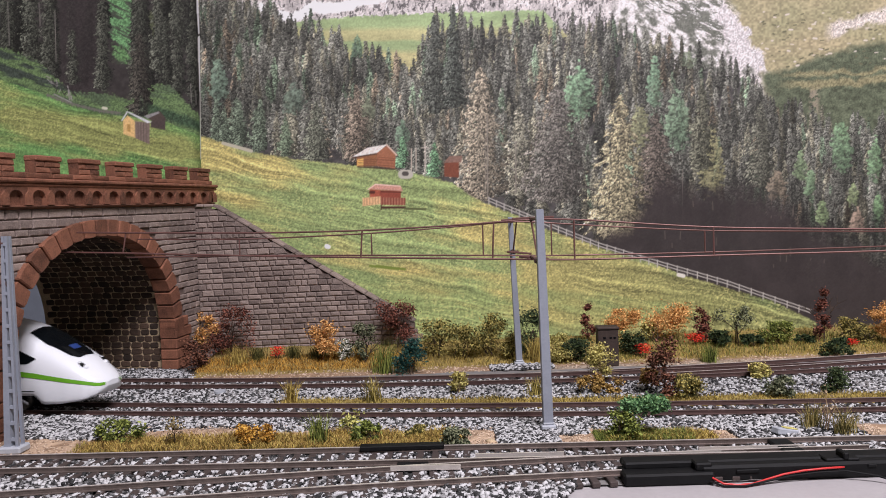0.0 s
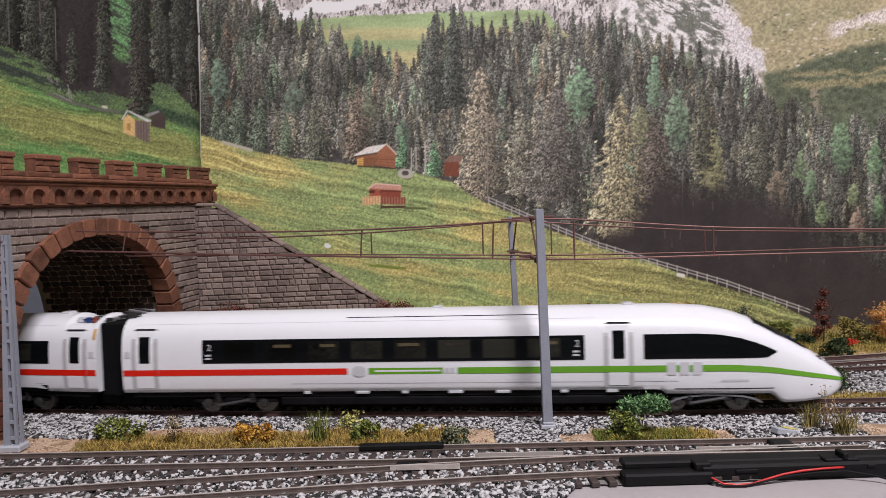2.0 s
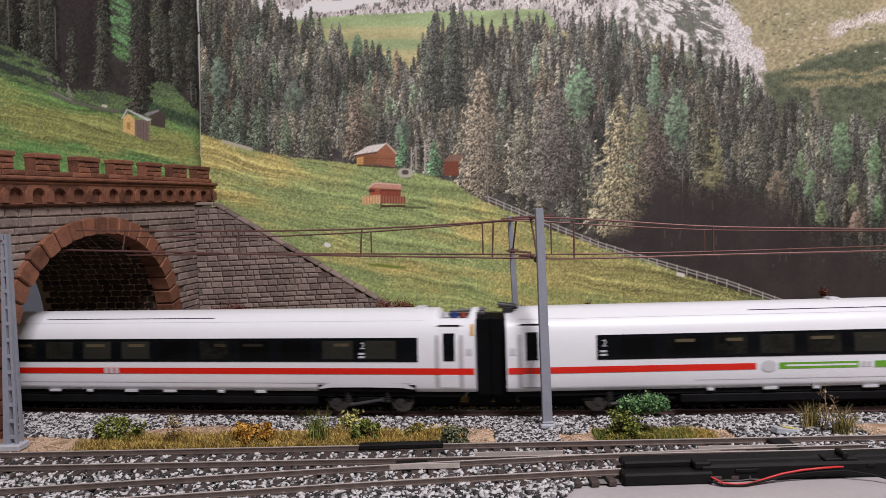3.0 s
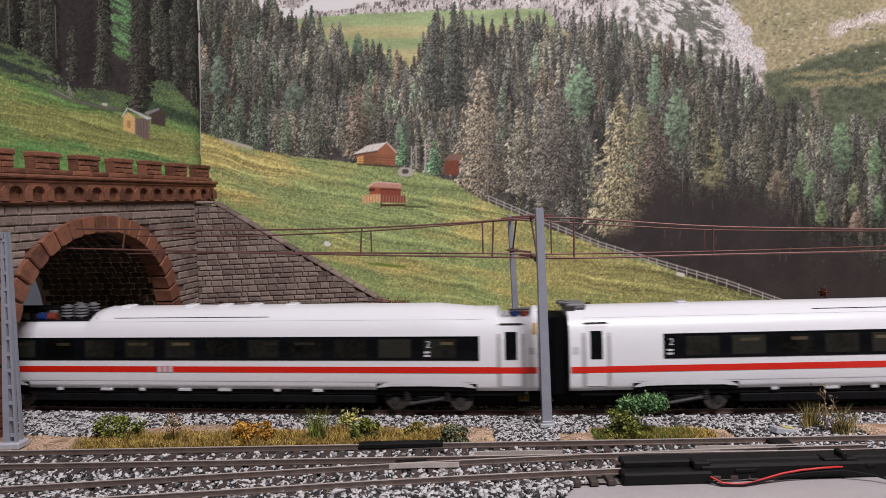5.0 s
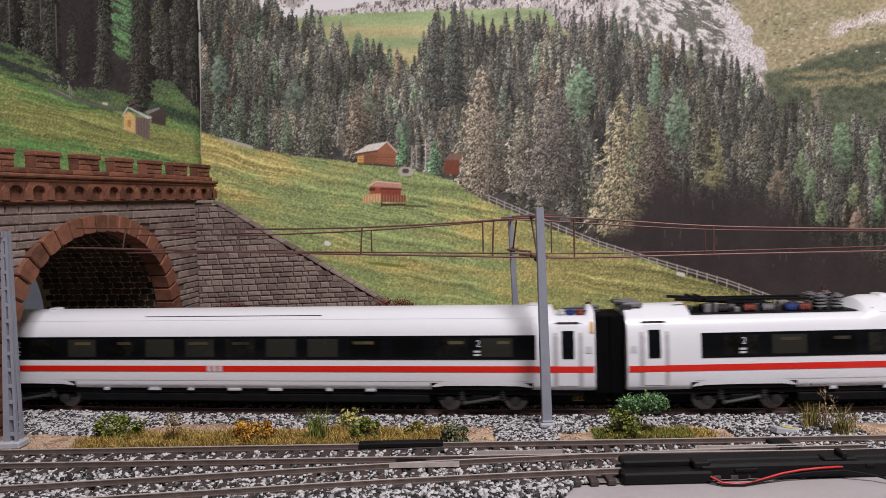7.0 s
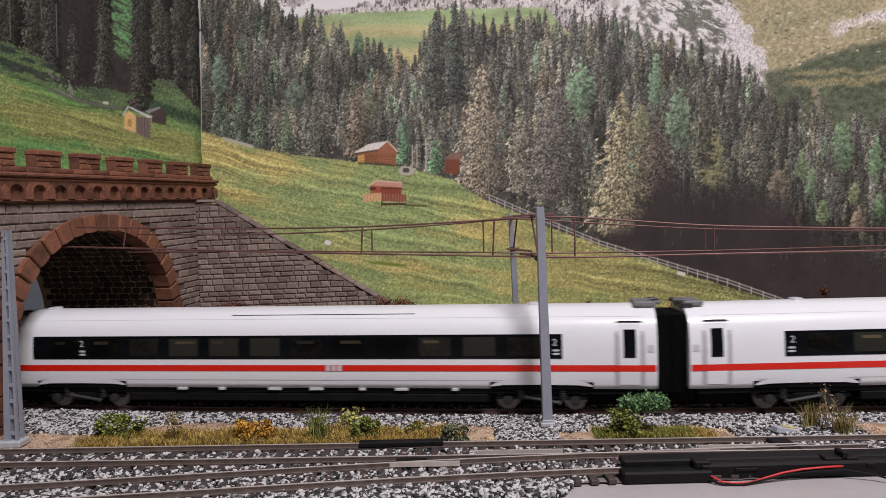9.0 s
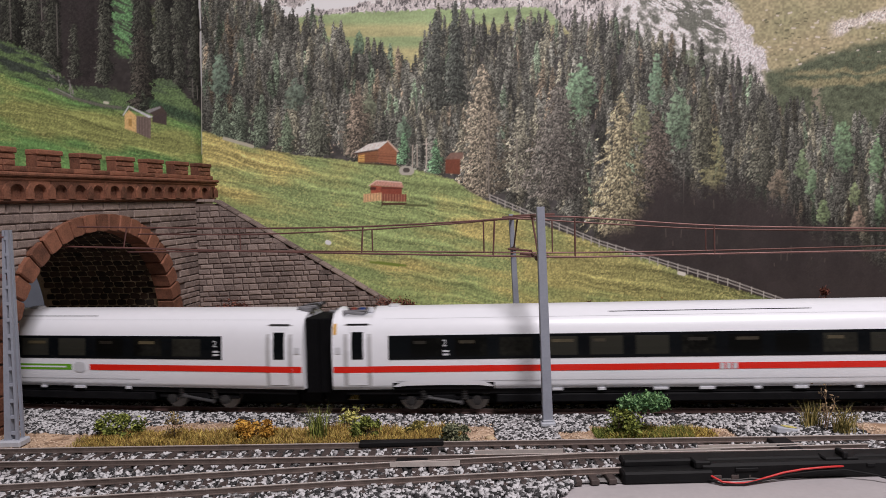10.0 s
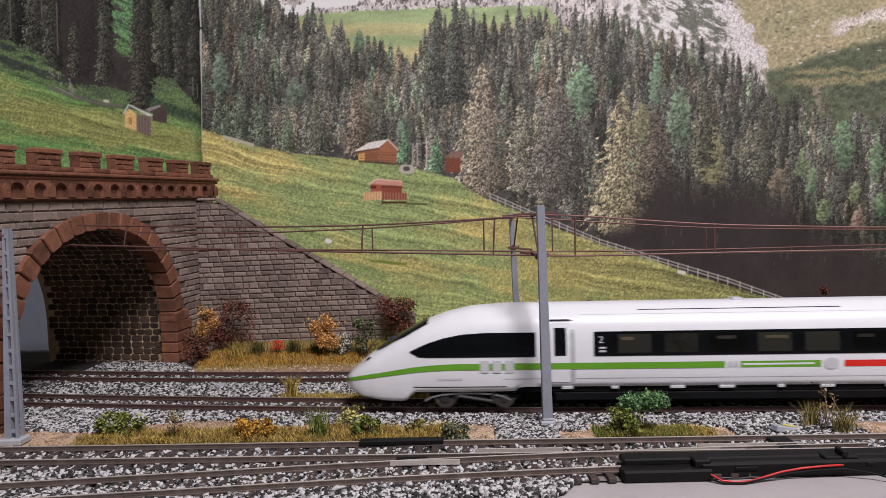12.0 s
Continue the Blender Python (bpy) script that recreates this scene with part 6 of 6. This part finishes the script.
def blades(points, tall, spread, rnd, seg=2):
    """Curved grass blades as narrow double-sided strips."""
    verts, faces = [], []
    for x, y, z, k in points:
        h = tall * rnd.uniform(0.55, 1.1) * k
        dx, dy = rnd.gauss(0, spread) * h, rnd.gauss(0, spread) * h
        a = rnd.uniform(0, 3.14)
        wx, wy = math.cos(a) * 0.16, math.sin(a) * 0.16
        i = len(verts)
        verts += [(x - wx, y - wy, z), (x + wx, y + wy, z), (x + dx * .35 + wx * .8, y + dy * .35 + wy * .8, z + h * .6), (x + dx * .35 - wx * .8, y + dy * .35 - wy * .8, z + h * .6), (x + dx, y + dy, z + h)]
        faces += [(i, i + 1, i + 2, i + 3), (i + 3, i + 2, i + 4)]
    return verts, faces


def tuft(colour, x, y, z, h, w):
    plant_count[0] += 1
    rnd = random.Random(500 + plant_count[0])
    pts = [(rnd.gauss(0, w * .17), rnd.gauss(0, w * .14), 0, 1) for _ in range(150)]
    v, f = blades(pts, h * 1.05, 0.30, rnd)
    names = {"straw": "straw-yellow", "straw2": "dry olive", "darkgrass": "dark olive", "green": "green", "olivegrass": "olive"}
    place = "on the grass bank" if y > 450 else ("between the tracks" if y > 350 else "beside the ballast")
    t = raw("grass_tuft", v, f, LEAF[colour])
    t.matrix_world = at(x, y, z - 0.4)
    tagged(t, names[colour] + " tuft of long grass " + place, "grass tuft", "scenic plants")


def lawn(name, label, colour, n, x0, x1, lo, hi, tall, spread, seed, dens=None):
    rnd = random.Random(seed)
    pts = []
    while len(pts) < n:
        x = rnd.uniform(x0, x1)
        y = rnd.uniform(lo(x), hi(x))
        k = 0.55 + 0.45 * (0.5 + 0.5 * math.sin(x * 0.21 + y * 0.17) * math.sin(x * 0.07 - y * 0.31))
        if rnd.random() < k:
            pts.append((x, y, ground_z(x, y) - 0.8, k))
    v, f = blades(pts, tall, spread, rnd)
    tagged(raw(name, v, f, LEAF[colour]), label, "grass", "", "stuff")


yf = y_front
def sand_grains():
    """Fine sandy grit on the bare patches."""
    rnd = random.Random(6)
    verts, faces = [], []
    for _ in range(9000):
        x = rnd.uniform(-200, 180)
        y = rnd.uniform(y_front(x) + 11, y_train(x) - 24)
        s, z = rnd.uniform(0.2, 0.5), ground_z(x, y) - 0.25
        i = len(verts)
        verts += [(x - s, y - s * .6, z), (x + s, y - s * .5, z), (x, y + s, z), (x + rnd.uniform(-.2, .2), y, z + s * 1.1)]
        faces += [(i, i + 1, i + 3), (i + 1, i + 2, i + 3), (i + 2, i, i + 3)]
    for _ in range(2200):
        x = rnd.uniform(-158, 300)
        y = 0.02 * x + rnd.uniform(458, 472)
        s, z = rnd.uniform(0.25, 0.7), ground_z(x, y) - 0.3
        i = len(verts)
        verts += [(x - s, y - s * .6, z), (x + s, y - s * .5, z), (x, y + s, z), (x + rnd.uniform(-.2, .2), y, z + s * 1.1)]
        faces += [(i, i + 1, i + 3), (i + 1, i + 2, i + 3), (i + 2, i, i + 3)]
    tagged(raw("sand_grit", verts, faces, M_SAND), "fine tan sandy grit on bare ground", "sand", "", "stuff")


M_SAND = mat("sandy_grit", (0.34, 0.23, 0.15), 0.9, vary=0.4, scale=300, per_island=1.0, second=(0.62, 0.48, 0.36))
sand_grains()

lawn("grass", "golden-brown static grass strip beside the front track", "brown", 8000, -156, 4, lambda x: yf(x) + 13.5, lambda x: yf(x) + 34 + 3 * math.sin(x * .09), 4.2, 0.35, 1)
lawn("grass", "straw-coloured static grass strip beside the front track", "straw", 8000, -154, 6, lambda x: yf(x) + 13, lambda x: yf(x) + 35, 4.6, 0.35, 2)
lawn("grass", "olive static grass strip beside the front track", "olivegrass", 5000, -160, 2, lambda x: yf(x) + 13, lambda x: yf(x) + 30, 3.4, 0.4, 3)
lawn("grass", "green static grass patch by the mast", "green", 4200, 61, 100, lambda x: yf(x) + 14, lambda x: yf(x) + 28, 4.0, 0.4, 4)
lawn("grass", "straw-coloured static grass patch by the mast", "straw", 2600, 64, 110, lambda x: yf(x) + 14, lambda x: yf(x) + 27, 4.0, 0.4, 5)
lawn("grass", "straw-coloured grass between the two tracks", "straw", 4200, -92, 310, lambda x: y_train(x) + 12, lambda x: y_train(x) + 28, 3.0, 0.4, 6)
lawn("grass", "olive grass between the two tracks", "olivegrass", 4600, -80, 310, lambda x: y_train(x) + 12, lambda x: y_train(x) + 29, 3.0, 0.4, 7)
lawn("grass", "rusty orange grass on the bank below the wall", "goldplant", 5200, -158, -20, lambda x: 472, lambda x: 500, 3.6, 0.4, 8)
lawn("grass", "brown grass on the bank below the wall", "brown", 3400, -160, -10, lambda x: 468, lambda x: 512, 3.2, 0.4, 9)
lawn("grass", "yellow-green grass on the bank", "straw", 5200, -40, 320, lambda x: 471 + .02 * x, lambda x: 500, 3.6, 0.4, 10)
lawn("grass", "olive grass on the bank", "olivegrass", 6500, -40, 330, lambda x: 469 + .02 * x, lambda x: 540, 4.0, 0.4, 11)
lawn("grass", "green grass on the bank", "green", 3600, 60, 330, lambda x: 474 + .02 * x, lambda x: 520, 4.2, 0.4, 12)

bush("B", "maroon", -145, 508, 9.2, 33.6, 28.4)
bush("B", "orange", -168, 527, 11.7, 25, 20.5)
bush("B", "darktwig", -159, 482, 5.6, 18.9, 18)
tuft("straw", -135, 486, 6.2, 13.2, 18.1)
bush("F", "red", -111, 496, 7.5, 8.6, 9.7)
tuft("darkgrass", -124, 494, 7.3, 10.4, 14.8)
tuft("darkgrass", -101, 497, 7.5, 9.7, 17)
tuft("darkgrass", -84, 495, 7.3, 10.5, 17)
bush("R", "orange", -79, 488, 6.2, 28, 20)
bush("B", "white", -68, 492, 6.8, 13.3, 11.7)
bush("B", "greygreen", -53, 486, 5.9, 25.6, 15.2)
tuft("green", -39, 463, 2.7, 21, 17.3)
bush("R", "maroon", -33, 510, 9.2, 36.8, 27.4)
bush("B", "teal", -22, 460, 2.6, 20.8, 21.3)
bush("B", "olive", -6, 491, 6.4, 24.4, 22)
bush("B", "olive", 12, 487, 5.8, 21.6, 24)
bush("B", "olive", 30, 487, 5.9, 27.2, 26.9)
bush("B", "olive", 42, 484, 5.4, 17.9, 15.9)
bush("B", "darkgreen", 55, 490, 6.1, 30.6, 20.5)
tuft("straw", 56, 476, 4.2, 16.5, 10.7)
bush("B", "yellow", 71, 475, 4, 17.2, 17.7)
bush("B", "darkgreen", 82, 474, 3.8, 14.3, 19.1)
bush("R", "maroon", 97, 515, 9.6, 27.1, 10)
bush("R", "orange", 125, 529, 11.3, 17.9, 25.3)
bush("B", "darkgreen", 119, 484, 5.1, 16, 17.3)
bush("F", "red", 125, 477, 4.2, 9.6, 11)
bush("R", "orange", 153, 513, 9.1, 26.2, 29.8)
bush("R", "yellow", 138, 514, 9.3, 13.2, 15.4)
bush("R", "maroon", 172, 506, 8, 27.4, 12.1)
bush("F", "red", 166, 500, 7.4, 8.2, 13.5)
bush("B", "darkgreen", 180, 497, 6.8, 10.5, 14.8)
bush("B", "darkgreen", 201, 495, 6.5, 7.5, 16.3)
bush("S", "greygreen", 193, 499, 7, 34, 17)
tuft("green", 163, 466, 2.6, 12, 15.3)
bush("B", "green", 220, 501, 7.2, 13.6, 23.2)
bush("B", "darkgreen", 238, 499, 7, 5.3, 14.9)
bush("R", "maroon", 251, 501, 7.1, 37.3, 12.7)
bush("B", "darkgreen", 244, 470, 2.9, 11.4, 17.5)
bush("B", "olive", 265, 497, 6.5, 16.5, 17)
bush("F", "red", 262, 488, 5.4, 5.5, 8.9)
bush("R", "orange", 285, 492, 5.8, 27.1, 18.4)
bush("B", "olive", 277, 496, 6.4, 11.6, 11.1)
tuft("straw", -82, 394, 2.6, 11, 8.8)
tuft("olivegrass", -38, 388, 2.6, 12.6, 10.4)
bush("B", "yellow", 6, 404, 2.6, 11, 9.7)
tuft("olivegrass", 46, 391, 2.6, 9.5, 11.7)
bush("B", "brown", 79, 394, 2.6, 8.9, 26.5)
bush("B", "yellow", 85, 418, 2.6, 21.5, 14.4)
bush("R", "darktwig", 110, 382, 2.6, 38.5, 18.2)
bush("B", "brown", 106, 395, 2.6, 12, 8.9)
bush("B", "olive", 120, 376, 2.6, 11.4, 15.1)
bush("B", "yellow", 174, 417, 2.6, 8.8, 13.1)
bush("B", "greygreen", 165, 372, 2.6, 10.7, 15)
bush("B", "darkgreen", 195, 380, 2.6, 11.5, 15.9)
bush("B", "green", -144, 328, 2.6, 10, 20.6)
bush("B", "goldplant", -81, 318, 2.6, 8.7, 19)
tuft("green", -55, 316, 2.6, 13, 11.3)
bush("L", "lime", -44, 337, 2.6, 11.2, 17.6)
bush("B", "green", -34, 315, 2.6, 9.1, 14.1)
bush("B", "olive", -14, 321, 2.6, 5.4, 8.2)
bush("B", "greygreen", 3, 306, 2.6, 7.5, 11.4)
bush("B", "green", 72, 310, 2.6, 11.8, 14.5)
bush("U", "teal2", 83, 314, 2.6, 17.6, 22)
tuft("straw2", 161, 305, 2.6, 11.6, 13.5)
bush("S", "dry", 156, 310, 2.6, 18.9, 15.3)
tuft("straw2", 153, 316, 2.6, 10.6, 10)
bush("S", "twig", -116, 319, 2.6, 13.3, 5.7)


# ---- small fixtures ----
def relay_hut():
    h = empty("trackside_cabinet", at(99.7, 466, 2.4, 0, 0, -3), "dark brown weathered trackside cabinet on the bank", "cabinet")
    bm = bmesh.new()
    box(bm, -6.3, 6.3, -4.5, 4.5, 0, 22.5, 0.4)
    part("body", bm, M_BARREL, h)
    bm = bmesh.new()
    box(bm, -6.9, 6.9, -5.2, 5.2, 22.3, 24.3, 0.7)
    part("lid", bm, M_BARREL, h)
    for x in (-3.0, 0.8, 3.2):
        bm = bmesh.new()
        box(bm, x, x + 1.6, -4.9, -4.4, 17.0, 18.2, 0.15)
        part("vent_slot", bm, M_UNDER, h)


relay_hut()


def point_machine():
    p = empty("point_machine", at(0, 0, 0), "long black plastic turnout machine beside the front track", "point machine")

    def along(x0, x1, y0, y1, z0, z1, bevel, name, label=""):
        bm = bmesh.new()
        box(bm, x0, x1, y0, y1, z0, z1, bevel)
        o = part(name, bm, M_BLACK, p, label)
        return o

    along(60.5, 92, 259.5, 270.5, 0.2, 4.4, 0.7, "housing")
    along(88, 205, 261.5, 275, 0.2, 6.0, 0.9, "housing")
    along(62, 200, 266, 273.5, 4.0, 6.6, 0.6, "cover")
    along(86, 92, 262, 268, 4.2, 7.0, 0.5, "lug")
    along(100, 108, 260.9, 262, 3.4, 4.6, 0.2, "clip")
    along(132, 144, 262.5, 268.5, 5.8, 7.0, 0.4, "slider")
    along(138, 140, 262, 268, 6.6, 9.0, 0.4, "lever")
    along(146, 149, 261.0, 262, 4.0, 5.2, 0.2, "clip")
    knots = [(91, 259.8, 2.6), (94, 257.4, 1.2), (99, 256.8, 0.8), (104, 257.2, 0.9), (110, 258.8, 1.9), (116, 259.9, 3.0), (123, 260.6, 3.8), (131, 260.8, 4.3), (138, 261.8, 4.2)]
    pts = [[float(np.interp(i / 4, range(len(knots)), [k[c] for k in knots])) for c in range(3)] for i in range(4 * len(knots) - 3)]
    wire("cable", pts, 0.4, M_RED_WIRE, p, "red cable along the machine")
    knots = [(90, 259.6, 1.4), (94, 256.6, 0.6), (101, 256.0, 0.6), (109, 258.0, 1.4), (118, 259.6, 2.4), (128, 260.0, 3.2), (138, 260.0, 3.4), (147, 257.0, 2.4), (156, 250.0, 0.6)]
    pts = [[float(np.interp(i / 4, range(len(knots)), [k[c] for k in knots])) for c in range(3)] for i in range(4 * len(knots) - 3)]
    wire("cable", pts, 0.38, M_BLACK, p, "black cable along the machine")


point_machine()


def turnout_plates():
    t = empty("turnout_plates", at(0, 0, 0), "dark turnout plates and guard rails between the front rails", "turnout", "model railway tracks")
    bm = bmesh.new()
    box(bm, -36, -2, 301.0, 305.6, 3.0, 4.9, 0.3)
    part("cover_plate", bm, M_BLACK, t, "black cover plate")
    for x0, x1, y, s in ((-22, 4, 277.5, -0.02), (10, 44, 289.2, -0.03), (66, 116, 283.4, 0.04), (96, 136, 288.6, -0.02)):
        bm = bmesh.new()
        sweep(bm, [(x, y + s * (x - x0), RAIL_Z) for x in (x0, (x0 + x1) / 2, x1)], [(-0.45, -1.8), (0.45, -1.8), (0.45, 0.0), (-0.45, 0.0)])
        part("guard_rail", bm, M_SHINE, t)
    bm = bmesh.new()
    box(bm, -20, -8, 277, 286, 1.6, 3.6, 0.4)
    part("throw_bar", bm, M_BLACK, t)
    bm = bmesh.new()
    box(bm, 126, 134, 277, 297, 2.4, 4.3, 0.4)
    part("joint_plate", bm, M_BLACK, t)


turnout_plates()


def ballast_marker():
    m = empty("uncoupler_disc", at(-127.0, 419.5, 2.9), "small pale grey disc lying in the ballast", "disc")
    bm = bmesh.new()
    tube(bm, (0, 0, 0), (0, 0, 1.3), 3.3, 16)
    part("disc", bm, M_CONC, m)
    k = empty("ballast_box", at(138, 308, 2.6, 0, 12, 20), "small grey box with a yellow lid in the ballast", "box")
    bm = bmesh.new()
    box(bm, -5.5, 5.5, -2.2, 2.2, 0, 2.6, 0.4)
    part("body", bm, M_CONC, k)
    bm = bmesh.new()
    box(bm, -1.0, 5.0, -1.6, 1.6, 2.6, 3.1, 0.2)
    part("lid", bm, LEAF["yellow"], k, "yellow lid")
    r = empty("sand_stone", at(17.5, 312, 2.4), "pale sandy stone on the ground", "stone")
    bm = bmesh.new()
    bmesh.ops.create_icosphere(bm, subdivisions=2, radius=2.0)
    for v in bm.verts:
        v.co = Vector((v.co.x * 1.4, v.co.y, v.co.z * 0.7)) * (0.85 + 0.3 * noise.noise(v.co * 0.6))
    part("stone", bm, M_CREAM, r, smooth=True)


ballast_marker()


def siding():
    t = empty("siding_rails", at(0, 0, 0), "two bright rails of a siding leaving the rear track", "railway track", "model railway tracks")
    f = lambda x: y_rear(x) + 0.075 * (x - 40)
    for o in (-8.65, 8.65):
        bm = bmesh.new()
        sweep(bm, offset_line(f, 40 if o > 0 else 120, 330, 10, o, RAIL_Z), RAIL_FOOT)
        rail = part("rail", bm, M_RAIL, t)
        bm = bmesh.new()
        sweep(bm, offset_line(f, 40 if o > 0 else 120, 330, 10, o, RAIL_Z), RAIL_HEAD)
        part("rail_head", bm, M_SHINE, rail)


siding()


motions()
